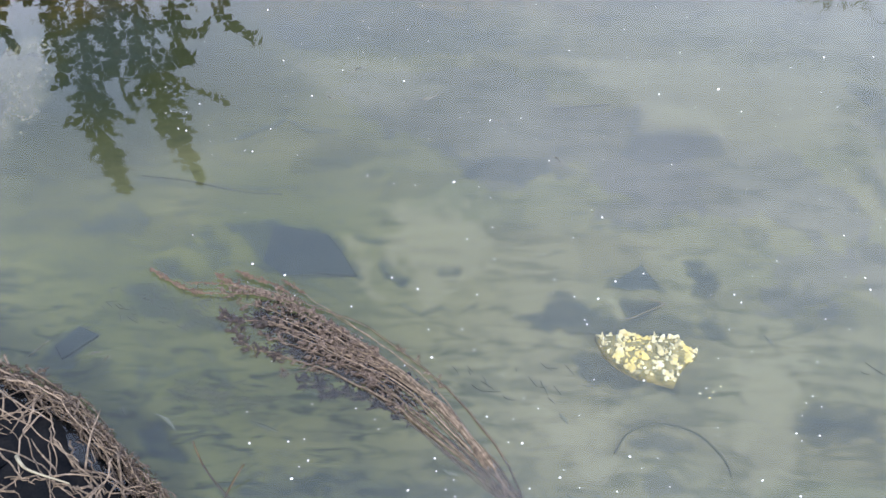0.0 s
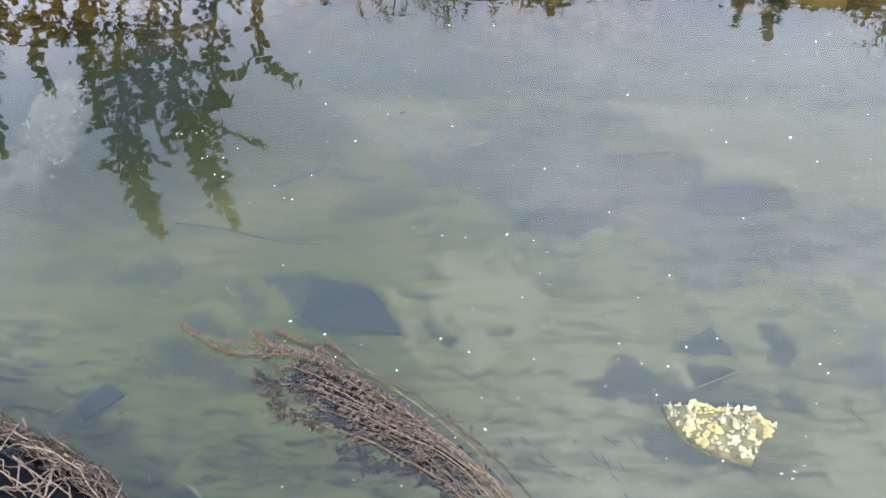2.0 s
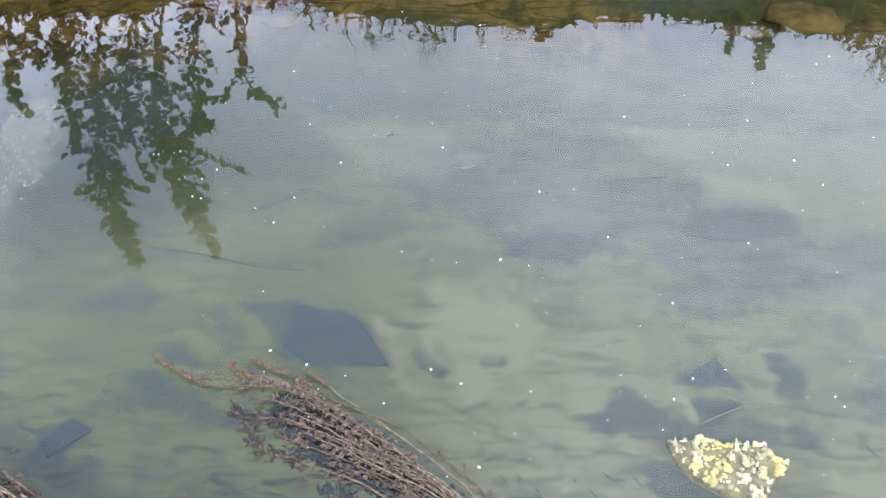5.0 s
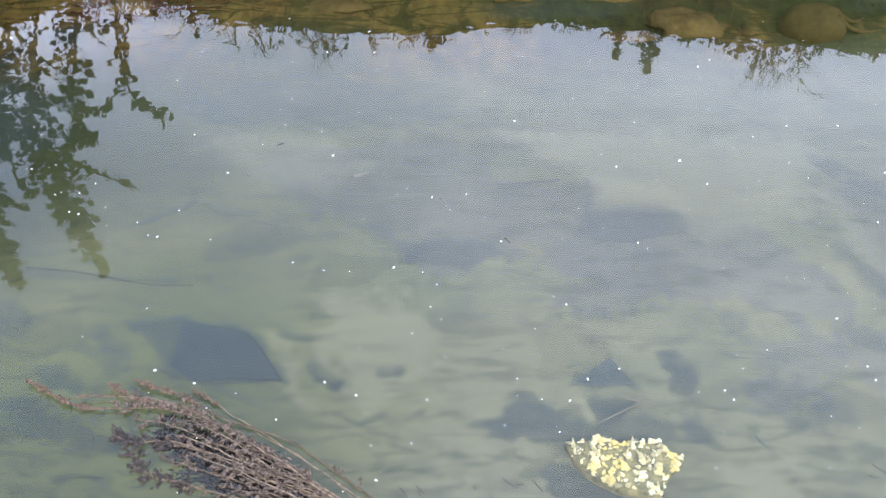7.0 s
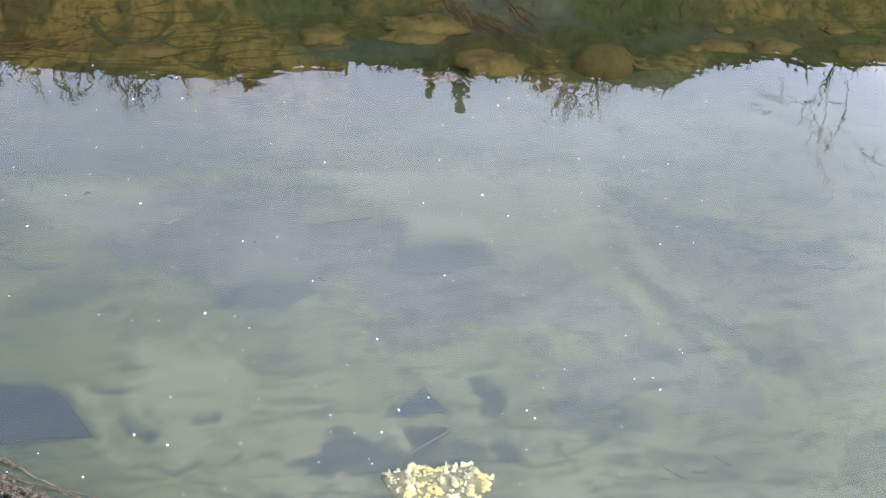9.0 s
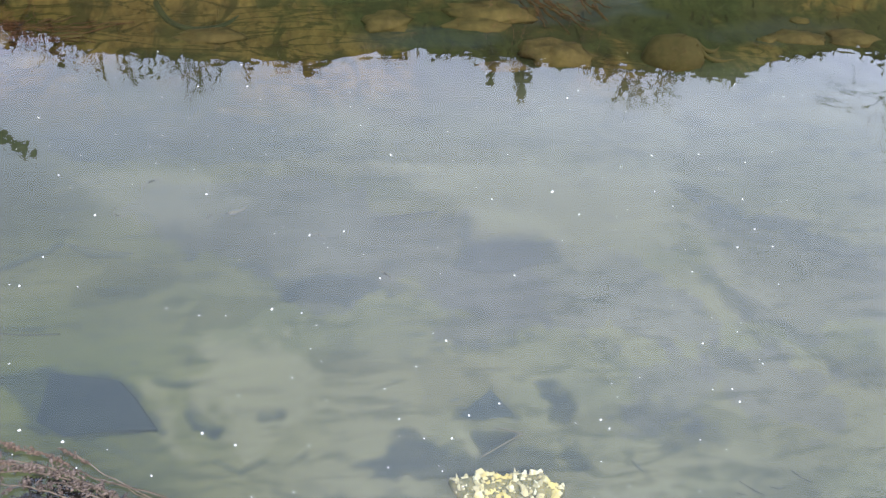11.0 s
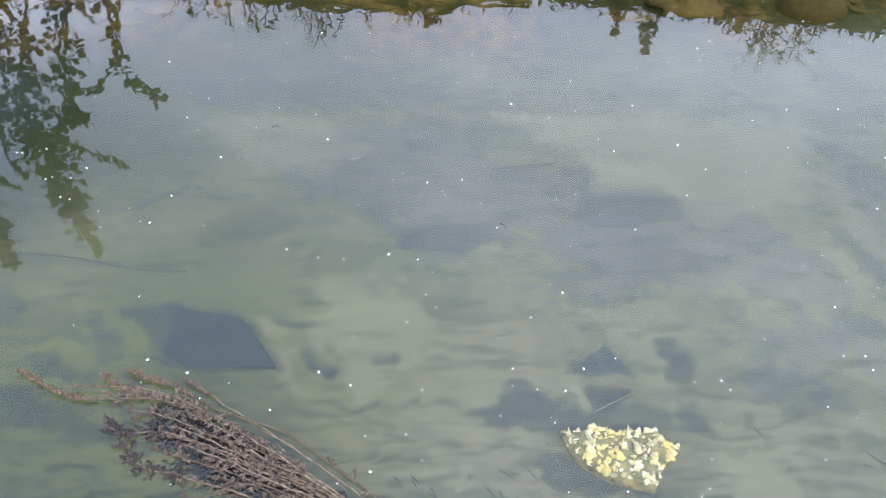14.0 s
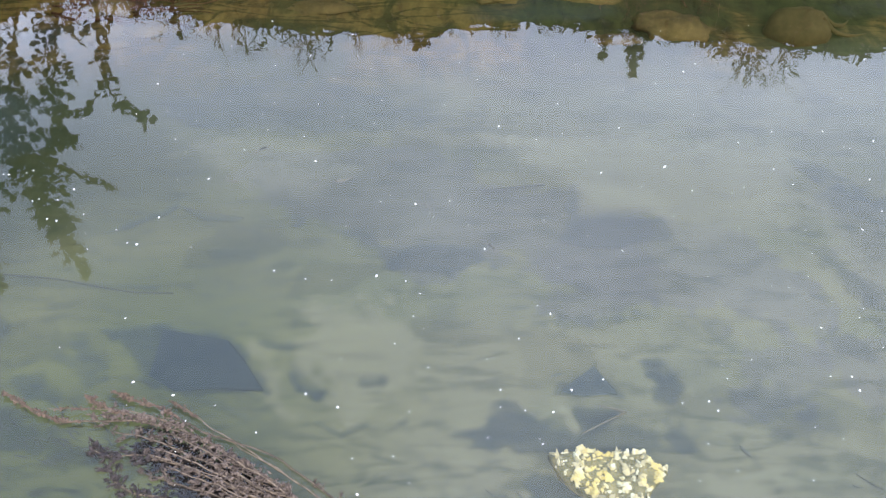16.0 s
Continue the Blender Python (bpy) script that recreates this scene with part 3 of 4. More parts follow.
def build_ground():
    far = [-900, -300, -100, -40, -18, -9, -6.2]
    cx = np.array(far + list(np.linspace(-5.0, 5.6, 200)) + [6.5, 9, 18, 40, 100, 300, 900])
    cy = np.array([-900, -300, -100, -40, -15, -6, -3, -1.6] + list(np.linspace(-0.9, 7.4, 240)) + [8.2, 10, 16, 40, 100, 300, 900])
    coarse = np.array([[ground_height(x, y) for x in cx] for y in cy])
    xs = np.concatenate([cx[cx < -3.5], np.arange(-3.5, 3.3, 0.010), cx[cx > 3.3]])
    ys = np.concatenate([cy[cy < 0.75], np.arange(0.75, 4.4, 0.010), cy[cy > 4.4]])
    rows = np.array([np.interp(xs, cx, row) for row in coarse])
    z = np.array([np.interp(ys, cy, rows[:, i]) for i in range(len(xs))]).T
    gx, gy = np.meshgrid(xs, ys)
    inside = (gx > -4.8) & (gx < 5.4) & (gy > 0.5) & (gy < 6.4)
    dark = dark_grid(gx, gy) * inside
    z = z - 0.012 * dark * (gy < 4.5)
    fields = {
        "dark": dark,
        "film": (1 - patches(gx, gy, FILMS, 2.2)) * inside,
        "paint_depth": soft(gy + 0.25 * soft(-gx, 0.9, 1.8) + 0.3 * lattice(gx * 1.2, gy * 1.2, 12), 2.5, 4.0) * (0.45 + 0.45 * soft(-gx + 0.3 * lattice(gx * 2, gy * 2, 13), 0.9, 2.0)),
        "pale": (1 - patches(gx, gy, PALES)) * inside,
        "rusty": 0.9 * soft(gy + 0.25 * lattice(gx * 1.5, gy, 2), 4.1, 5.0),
        "right_green": soft(gx + 0.4 * lattice(gx * 1.3, gy * 1.3, 5), -0.3, 0.9),
        "litter": 0.10 + 0.75 * (1 - soft(gy + 0.3 * lattice(gx * 2, gy * 2, 6), 1.7, 2.4)) * (1 - 0.6 * soft(gx, -0.6, 0.2)),
        "green": 0.68 * soft(gy, 0.5, 1.1) * soft(-gx + 0.4 * lattice(gx, gy, 7), -0.5, 1.2) * (1 - 0.55 * soft(gy, 2.2, 3.2)),
        "olive": 0.75 * soft(-gx + 0.2 * lattice(gx * 2, gy * 2, 11), 1.0, 2.2) * soft(gy, 2.8, 3.6),
    }
    w, h = len(xs), len(ys)
    first = (np.arange(h - 1)[:, None] * w + np.arange(w - 1)[None, :]).ravel()
    ob = sheet("ground", np.stack([gx, gy, z], -1), np.stack([first, first + 1, first + w + 1, first + w], 1), GROUND)
    for key, values in fields.items():
        ob.data.attributes.new(key, "FLOAT", "POINT").data.foreach_set("value", values.ravel().astype(np.float32))
    tagged(ob, "silty stream bed with muddy grassy banks on both sides", "ground", kind="structure")


def sheet(name, points, quads, material):
    """A large grid as one mesh, from arrays."""
    mesh = bpy.data.meshes.new(name)
    mesh.vertices.add(points.size // 3)
    mesh.vertices.foreach_set("co", points.ravel().astype(np.float32))
    mesh.loops.add(quads.size)
    mesh.loops.foreach_set("vertex_index", quads.ravel().astype(np.int32))
    mesh.polygons.add(len(quads))
    mesh.polygons.foreach_set("loop_start", np.arange(0, quads.size, 4, dtype=np.int32))
    mesh.polygons.foreach_set("use_smooth", np.ones(len(quads), bool))
    mesh.update(calc_edges=True)
    mesh.materials.append(material)
    return new(name, mesh)


build_ground()


def build_water():
    """The surface, with faint ripples as real relief where the stream is open to view."""
    fine_x, fine_y = np.linspace(-4.4, 5.2, 860), np.linspace(0.5, 6.0, 560)
    xs = np.concatenate([[-60, -25, -12, -7, -5.2], fine_x, [6, 8, 13, 26, 60]])
    ys = np.concatenate([[-0.2, 0.2], fine_y, [6.2, 6.6]])
    gx, gy = np.meshgrid(xs, ys)
    z = np.zeros_like(gx)
    g = np.random.default_rng(5)
    for low, high, slope, count in ((0.042, 0.10, 0.0050, 52), (0.14, 0.3, 0.0008, 14)):
        for _ in range(count):
            length, a = g.uniform(low, high), g.normal(math.pi / 2, 0.75)
            k = 2 * math.pi / length
            z += slope / k * math.sqrt(2 / count) * np.sin(k * (gx * math.cos(a) + gy * math.sin(a)) + g.uniform(0, 6.28))
    calm = 0.05 + 0.95 * soft(gy, 2.1, 4.4) + 0.8 * soft(gy, 4.2, 5.0)
    z *= calm * ((gx > -4.4) & (gx < 5.2) & (gy > 0.5) & (gy < 6.0))
    w, h = len(xs), len(ys)
    first = (np.arange(h - 1)[:, None] * w + np.arange(w - 1)[None, :]).ravel()
    quads = np.stack([first, first + 1, first + w + 1, first + w], 1)
    water = sheet("water", np.stack([gx, gy, z], -1), quads, WATER)
    tagged(water, "clear shallow stream water mirroring a pale sky", "water", kind="structure")


build_water()


def thing(name, label, category, group="", at=(0, 0, 0)):
    ob = new(name)
    ob.empty_display_size = 0.05
    ob.location = at
    return tagged(ob, label, category, group)


# ---- far bank: leafy shrub, spires, twigs, grass ----
def leafy_shoot(points, width, count, size, tip=0.04, bare=0.0):
    """A woody shoot and the leaves round it, narrowing towards its tip."""
    line = bend(points, 26, 0.004)
    wood = [tube(line, 0.012, 0.004, 5)]
    leaves = []
    n = len(line)
    for _ in range(max(6, count // 5)):
        t = bare + (1 - bare) * rng.random()
        i = min(int(t * (n - 1)), n - 2)
        c = line[i] + (line[i + 1] - line[i]) * (t * (n - 1) - i)
        spread = tip + (width - tip) * (1 - t) ** 0.8
        up = (line[i + 1] - line[i]) / np.linalg.norm(line[i + 1] - line[i])
        out = rng.normal(0, 1, 3) * np.array([1, 0.6, 0.6])
        way = (out / np.linalg.norm(out) + up * 0.6) * spread * rng.uniform(0.5, 1.15)
        twig = bend([c, c + way * 0.5 + rng.normal(0, 0.1, 3) * spread, c + way], 6)
        wood.append(tube(twig, 0.004, 0.002, 3))
        for k in range(7):
            q = c + way * (0.15 + 0.15 * k) + rng.normal(0, 0.010, 3)
            s = size * rng.uniform(0.55, 1.25)
            leaves.append(leaf(q, way / np.linalg.norm(way) + rng.normal(0, 0.55, 3), s, s * rng.uniform(0.5, 0.8)))
    return joined(wood), joined(leaves)


def build_shrub():
    shrub = thing("shrub", "leafy green shrub with upright spires on the far bank", "shrub", at=(0, 0, 0))
    # each shoot: where it stands across the bank and its height, from the foot to the tip
    shoots = [
        ([(-3.05, 0.1), (-3.16, 0.64), (-3.24, 1.05), (-3.34, 1.5), (-3.38, 1.83), (-3.37, 2.13), (-3.35, 2.44)], 0.32, 1102, 0.062),
        ([(-3.20, 0.15), (-3.31, 0.51), (-3.42, 0.91), (-3.47, 1.35)], 0.16, 290, 0.055),
        ([(-2.8, 0.19), (-2.9, 0.51), (-3.0, 0.91), (-3.07, 1.25)], 0.2, 435, 0.055),
        ([(-3.27, 1.48), (-3.18, 1.62), (-3.06, 1.72)], 0.04, 60, 0.05),
        ([(-3.03, 1.25), (-3.05, 1.46), (-2.98, 1.58)], 0.03, 40, 0.045),
        ([(-3.42, 1.86), (-3.52, 1.77), (-3.6, 1.70)], 0.03, 34, 0.06),
        ([(-2.6, 0.1), (-2.74, 0.64), (-2.81, 1.04), (-2.77, 1.39), (-2.77, 1.68), (-2.72, 1.97), (-2.65, 2.32)], 0.27, 1044, 0.06),
        ([(-2.68, 1.25), (-2.50, 1.07), (-2.39, 1.16)], 0.05, 43, 0.075),
        ([(-2.66, 1.28), (-2.42, 1.42), (-2.25, 1.5)], 0.03, 65, 0.045),
        ([(-2.72, 1.62), (-2.63, 1.77)], 0.03, 31, 0.055),
        ([(-2.39, 0.1), (-2.43, 0.51), (-2.49, 0.84), (-2.52, 1.15)], 0.18, 348, 0.055),
        ([(-2.19, 0.1), (-2.12, 0.33), (-2.11, 0.58), (-2.08, 0.79), (-2.02, 0.86), (-1.91, 0.93)], 0.09, 159, 0.055),
        ([(-2.13, 0.66), (-2.24, 0.81), (-2.33, 0.88)], 0.03, 31, 0.05),
        ([(-1.96, 0.1), (-2.07, 0.38), (-2.1, 0.58)], 0.04, 52, 0.045),
        ([(-1.80, 0.1), (-1.89, 0.32)], 0.03, 17, 0.045),
        ([(-3.45, 0.1), (-3.58, 0.44), (-3.76, 0.65), (-3.8, 0.81), (-3.78, 1.05)], 0.12, 217, 0.055),
        ([(-3.55, 0.1), (-3.50, 0.35), (-3.52, 0.62)], 0.16, 174, 0.055),
        ([(-3.30, 0.1), (-3.39, 0.44), (-3.35, 0.60)], 0.16, 217, 0.055),
        ([(-3.66, 0.1), (-3.73, 0.44), (-3.86, 0.60)], 0.14, 188, 0.055),
        ([(-3.95, 0.1), (-4.0, 0.5), (-4.16, 0.79), (-4.35, 1.4), (-4.42, 1.68)], 0.14, 290, 0.055),
        ([(-4.3, 0.1), (-4.6, 0.8), (-4.75, 1.4), (-4.9, 2.0)], 0.22, 377, 0.06),
    ]
    for spots, width, count, size in shoots:
        low = spots[0][1] < 0.3
        points = [(x, 5.0 + (0.42 if low and k == 0 else 0.12 if low and k == 1 else 0.0), z) for k, (x, z) in enumerate(spots)]
        wood, leaves = leafy_shoot(points, width, count, size, 0.042, 0.10 if low else 0.0)
        branch = part("branch", wood, BARK, shrub)
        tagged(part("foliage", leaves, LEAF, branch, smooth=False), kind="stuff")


build_shrub()


def build_spire(x, z0, z1, width, count):
    y = 6.15
    plant = thing("spire_plant", "small pointed olive-yellow plant on the bank top", "plant", "spires on the bank")
    z0 = min(z0, ground_height(x, y) - 0.02)
    wood, leaves = leafy_shoot([(x - 0.03, y, z0), (x - 0.01, y, (z0 + z1) / 2), (x, y, z1)], width, count, 0.045, 0.012)
    part("stem", wood, BARK, plant)
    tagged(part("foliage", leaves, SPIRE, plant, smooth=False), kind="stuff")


for spec in ((1.45, 0.9, 1.27, 0.13, 230), (1.2, 0.9, 1.13, 0.09, 110), (2.12, 0.98, 1.10, 0.12, 110),
             (-1.95, 0.7, 0.97, 0.05, 40), (-0.2, 0.9, 1.06, 0.1, 60)):
    build_spire(*spec)


def twig_tree(start, way, length, radius, depth, out):
    end = [np.array(start, float)]
    d = np.array(way, float)
    for _ in range(5):
        d = d / np.linalg.norm(d) + rng.normal(0, 0.16, 3)
        end.append(end[-1] + d / np.linalg.norm(d) * length / 5)
    out.append(tube(end, radius, radius * 0.5, 4))
    if depth:
        for _ in range(rng.integers(2, 4)):
            k = rng.integers(2, 6)
            side = d + rng.normal(0, 0.75, 3)
            twig_tree(end[k], side, length * rng.uniform(0.5, 0.75), radius * 0.72, depth - 1, out)


def build_twigs(x, height, spread, stems, depth=3):
    bush = thing("bare_bush", "leafless thin-twigged bush on the bank top", "bush", "bare bushes")
    y = 6.2
    for _ in range(stems):
        out = []
        sx = x + rng.normal(0, spread)
        twig_tree((sx, y, ground_height(sx, y) - 0.03), (rng.normal(0, 0.3), rng.normal(-0.1, 0.15), 1), height * rng.uniform(0.5, 0.65), 0.0065, depth, out)
        part("twig", joined(out), TWIG, bush)


build_twigs(2.38, 0.40, 0.15, 14)
build_twigs(-1.25, 0.34, 0.32, 16, 2)
build_twigs(-0.6, 0.22, 0.2, 5, 2)
build_twigs(4.65, 1.0, 0.05, 4)
build_twigs(0.05, 0.16, 0.15, 4, 2)


def blades(count, xr, yr, height, lean, width=0.006):
    shapes = []
    for _ in range(count):
        x, y = rng.uniform(*xr), rng.uniform(*yr)
        if noise.noise(Vector((x * 2.3, y * 2.3, 5))) < -0.15 and rng.random() < 0.8:
            continue
        z = ground_height(x, y)
        if z < 0.03:
            continue
        h = height * rng.uniform(0.4, 1.2) * (1 + 0.5 * noise.noise(Vector((x * 3.1, 2, 1))))
        a = rng.uniform(0, 2 * math.pi)
        s = Vector((math.cos(a), math.sin(a), 0)) * width
        tip = Vector((rng.normal(0, lean), rng.normal(-0.3 * lean, lean), 1)) * h
        p = Vector((x, y, z - 0.01))
        mid = p + tip * 0.55 + Vector((0, 0, h * 0.08))
        shapes.append(([p - s, p + s, mid - s * 0.7, mid + s * 0.7, p + tip], [(0, 1, 3, 2), (2, 3, 4)]))
    return joined(shapes)


tagged(part("bank_grass", blades(9000, (-7, 8), (5.7, 6.9), 0.065, 0.9, 0.012), GRASS, smooth=False),
       "short olive and straw-coloured grass on the far bank", "grass", kind="stuff")
tagged(part("near_bank_grass", blades(5000, (-4, 4), (-2.4, 0.5), 0.14, 0.45), GRASS, smooth=False),
       "short olive grass on the near bank", "grass", kind="stuff")
tagged(part("rusty_grass", joined([blades(500, (-2.8, -1.9), (5.75, 6.25), 0.2, 0.6), blades(260, (1.1, 2.0), (5.8, 6.1), 0.16, 0.6)]), RUST, smooth=False),
       "withered rust-red grass clumps on the far bank", "grass", kind="stuff")


# ---- stream bed: slabs, stones, branches, weed ----
def slab(corners, z, thick, material, label, tilt=0.0):
    """A flat slab with worn edges and an uneven top, from its corners on the bed."""
    bm = bmesh.new()
    cx = sum(c[0] for c in corners) / len(corners)
    cy = sum(c[1] for c in corners) / len(corners)
    low = [bm.verts.new((x - cx, y - cy, 0)) for x, y in corners]
    face = bm.faces.new(low)
    if face.normal.z < 0:
        face.normal_flip()
    grown = bmesh.ops.extrude_face_region(bm, geom=[face])
    top = [v for v in grown["geom"] if isinstance(v, bmesh.types.BMVert)]
    for v in top:
        v.co += Vector((-v.co.x * 0.05, -v.co.y * 0.05, thick + tilt * v.co.x))
    bmesh.ops.bevel(bm, geom=list(bm.edges), offset=thick * 0.12, segments=1, affect="EDGES")
    bmesh.ops.recalc_face_normals(bm, faces=bm.faces)
    verts, faces = [v.co.copy() for v in bm.verts], None
    bm.verts.index_update()
    faces = [tuple(v.index for v in f.verts) for f in bm.faces]
    bm.free()
    ob = part("sunken_slab", (verts, faces), material, smooth=False)
    ob.location = (cx, cy, z)
    return tagged(ob, label, "stone slab", "sunken slabs")


slab([(-1.36, 2.535), (-1.14, 2.56), (-0.84, 2.485), (-0.765, 2.39), (-0.66, 2.225), (-0.85, 2.235), (-1.0, 2.22), (-1.13, 2.30), (-1.22, 2.41)], BED - 0.033, 0.027, SLAB, "flat dark slab tilted and half sunk in the silty stream bed", 0.03)
slab([(0.40, 2.215), (0.575, 2.36), (0.65, 2.215), (0.53, 2.205)], BED - 0.026, 0.024, DUSTED, "angular dark slab lying half under silt", 0.05)
slab([(-1.90, 1.78), (-1.83, 1.895), (-1.72, 1.845), (-1.77, 1.79), (-1.84, 1.71)], BED - 0.026, 0.026, SLAB, "small dark slab beside the brush heap", 0.06)


def build_rubble():
    """A sunken rock whose upper side is crusted with broken pale stone."""
    rock = thing("crusted_rock", "sunken dark rock crusted with bright yellowish-white broken stone", "rock", at=(0.55, 1.83, BED))
    outline = [(-0.19, 0.09), (-0.11, 0.10), (-0.04, 0.105), (0.01, 0.08), (0.06, 0.10), (0.13, 0.09), (0.21, 0.03), (0.15, -0.03), (0.105, -0.12), (0.04, -0.105), (-0.03, -0.085), (-0.10, -0.04), (-0.16, 0.02)]
    n = len(outline)

    def within(x, y):
        return edge_distance(np.array([x]), np.array([y]), outline)[0]

    # the body: wider below, its dark flank showing along the front
    verts, faces = [(0.02, 0.0, 0.05)], []
    for ring, (grow, z, push) in enumerate(((0.5, 0.05, 0.0), (0.85, 0.046, 0.0), (1.0, 0.036, 0.0), (1.01, 0.012, -0.002), (1.02, -0.03, -0.004))):
        for k in range(n * 3):
            f = k / 3
            a, b = outline[int(f)], outline[(int(f) + 1) % n]
            x, y = (a[0] + (b[0] - a[0]) * (f % 1)) * grow, (a[1] + (b[1] - a[1]) * (f % 1)) * grow + push
            verts.append((x, y, z + 0.006 * noise.noise(Vector((x * 40, y * 40, 6)))))
            if ring:
                c, d = 1 + (ring - 1) * n * 3, 1 + ring * n * 3
                faces.append((c + k, d + k, d + (k + 1) % (n * 3), c + (k + 1) % (n * 3)))
            else:
                faces.append((0, 1 + k, 1 + (k + 1) % (n * 3)))
    part("body", (verts, faces), CRUST, rock)
    meshes = []
    for k in range(7):
        ob = part("stone_chip", lump((1, 0.75, 0.5), 20 + k, 0.8, 4, 6), CHIP, rock, smooth=False)
        meshes.append(ob.data)
        bpy.data.objects.remove(ob)
    placed = 0
    while placed < 294:
        x, y = rng.uniform(-0.2, 0.21), rng.uniform(-0.12, 0.11)
        d = within(x, y)
        gap = noise.noise(Vector((x * 26, y * 30, 4)))
        if d > 0.004 or gap < -0.2 and rng.random() < 0.7:
            continue
        big = placed < 6
        r = 0.018 + 0.008 * rng.random() if big else 0.005 + 0.010 * rng.random() ** 1.4
        ob = new("stone_chip", meshes[placed % 7])
        ob.parent = rock
        ob.location = (x, y, 0.044 + 0.010 * rng.random() + 0.008 * gap - (0.010 if d > -0.015 else 0.0))
        ob.rotation_euler = (Matrix.Rotation(rng.normal(0.6, 0.4), 3, "X") @ Matrix.Rotation(rng.normal(0.1, 0.3), 3, "Y") @ Matrix.Rotation(rng.uniform(0, 6.28), 3, "Z")).to_euler()
        ob.scale = (r * rng.uniform(0.9, 1.5), r * rng.uniform(0.8, 1.3), r * rng.uniform(0.5, 0.9))
        placed += 1
    # crumbs that fell off it
    for k in range(4):
        ob = new("stone_chip", meshes[k % 7])
        ob.parent = rock
        r = rng.uniform(0.003, 0.006)
        ob.location = (0.16 + 0.14 * rng.random(), -0.17 + 0.09 * rng.random(), 0.004)
        ob.scale = (r * 1.3, r, r * 0.6)


build_rubble()


def build_gravel_mound():
    mound = thing("gravel_mound", "long mound of drowned pale gravel on the bed", "gravel", at=(-2.82, 3.60, BED))
    part("silt_core", lump((0.16, 0.5, 0.016), 5, 0.6, 14, 30), MOUND, mound)
    base = []
    for k in range(4):
        ob = part("pebble", lump((1, 0.8, 0.6), 40 + k, 0.4, 4, 6), GRAVEL, mound)
        base.append(ob.data)
        bpy.data.objects.remove(ob)
    for k in range(290):
        a, r = rng.uniform(0, 6.28), rng.random() ** 0.5 * 0.95
        ob = new("pebble", base[k % 4])
        ob.parent = mound
        s = rng.uniform(0.006, 0.014)
        ob.location = (0.19 * r * math.cos(a), 0.56 * r * math.sin(a), 0.014 * math.sqrt(max(0.0, 1 - r * r)))
        ob.rotation_euler = [rng.uniform(0, 6.28) for _ in range(3)]
        ob.scale = (s, s, s)
    mound.rotation_euler = (0, 0, radians(16))


build_gravel_mound()


BOULDER = plain("ochre_boulder", (0.0372, 0.025, 0.00713), (0.0714, 0.0477, 0.0151), 5, 0.85, 0.6)


def build_boulder(x, y, radii, seed, label, roots=0):
    rock = thing("sunken_boulder", label, "boulder", "sunken boulders", at=(x, y, BED))
    part("stone", lump(radii, seed, 0.15 if roots else 0.45, 12, 20), BOULDER if roots else ROCK, rock)
    for k in range(roots):
        a = radians(8 - 34 * k)
        line = [(radii[0] * 0.55 * math.cos(a), radii[1] * 0.5 * math.sin(a), radii[2] * 0.75),
                (radii[0] * 1.0 * math.cos(a), radii[1] * 0.95 * math.sin(a), radii[2] * 0.3),
                (radii[0] * 1.55 * math.cos(a + 0.25), radii[1] * 1.4 * math.sin(a + 0.25), 0.01),
                (radii[0] * 2.2 * math.cos(a + 0.5), radii[1] * 1.8 * math.sin(a + 0.5), 0.0)]
        part("root", tube(bend(line, 12), 0.020, 0.006, 6), BOULDER, rock)


build_boulder(2.13, 5.0, (0.21, 0.17, 0.155), 11, "rounded ochre boulder with roots over it, silted", 2)
for k in range(20):
    x, y = rng.uniform(-3.0, 4.6), rng.uniform(4.75, 5.75)
    s = rng.uniform(0.06, 0.2)
    if abs(x - 2.2) > 0.5:
        build_boulder(x, y, (s * rng.uniform(0.9, 1.9), s * rng.uniform(0.5, 0.9), s * rng.uniform(0.2, 0.4)), 60 + k, "low ochre stone half sunk in brown silt")


def rod(name, points, r0, r1, material, label, category, count=14, wander=0.0):
    ob = part(name, tube(bend(points, count, wander), r0, r1, 6), material)
    return tagged(ob, label, category)


Z = BED + 0.006
SUNK = plain("silted_wood", (0.0523, 0.0562, 0.0432), (0.0758, 0.0785, 0.0589), 9, 0.95)
rod("hose", [(-1.22, 6.0, Z), (-1.14, 5.75, Z), (-1.03, 5.5, Z), (-0.88, 5.39, Z), (-0.71, 5.44, Z - 0.008), (-0.6, 5.6, Z - 0.02)], 0.026, 0.016, HOSE, "dark mud-coated hose curving over the bed", "hose", 24)
rod("sunken_branch", [(-1.59, 3.1, Z - 0.012), (-1.42, 3.21, Z - 0.010), (-1.22, 3.31, Z - 0.010)], 0.003, 0.006, SUNK, "dark forked branch lying on the bed", "branch")
rod("sunken_branch", [(-1.22, 3.31, Z - 0.008), (-1.05, 3.26, Z - 0.008), (-0.91, 3.23, Z - 0.006)], 0.005, 0.003, SUNK, "dark thin branch lying on the bed", "branch")
rod("sunken_branch", [(-1.86, 2.85, Z - 0.006), (-1.61, 2.82, Z - 0.006), (-1.32, 2.75, Z - 0.006), (-1.12, 2.74, Z - 0.006)], 0.0025, 0.004, SUNK, "dark thin branch lying on the bed", "branch")
rod("sunken_branch", [(0.17, 3.45, Z - 0.010), (0.33, 3.475, Z - 0.010), (0.48, 3.495, Z - 0.010)], 0.003, 0.0045, SUNK, "dark straight branch lying on the bed", "branch")
rod("pale_stick", [(0.49, 2.02, BED + 0.02), (0.57, 2.06, BED + 0.03), (0.655, 2.108, BED + 0.03)], 0.0025, 0.004, SHRED, "pale stripped stick resting on a sunken slab", "stick")
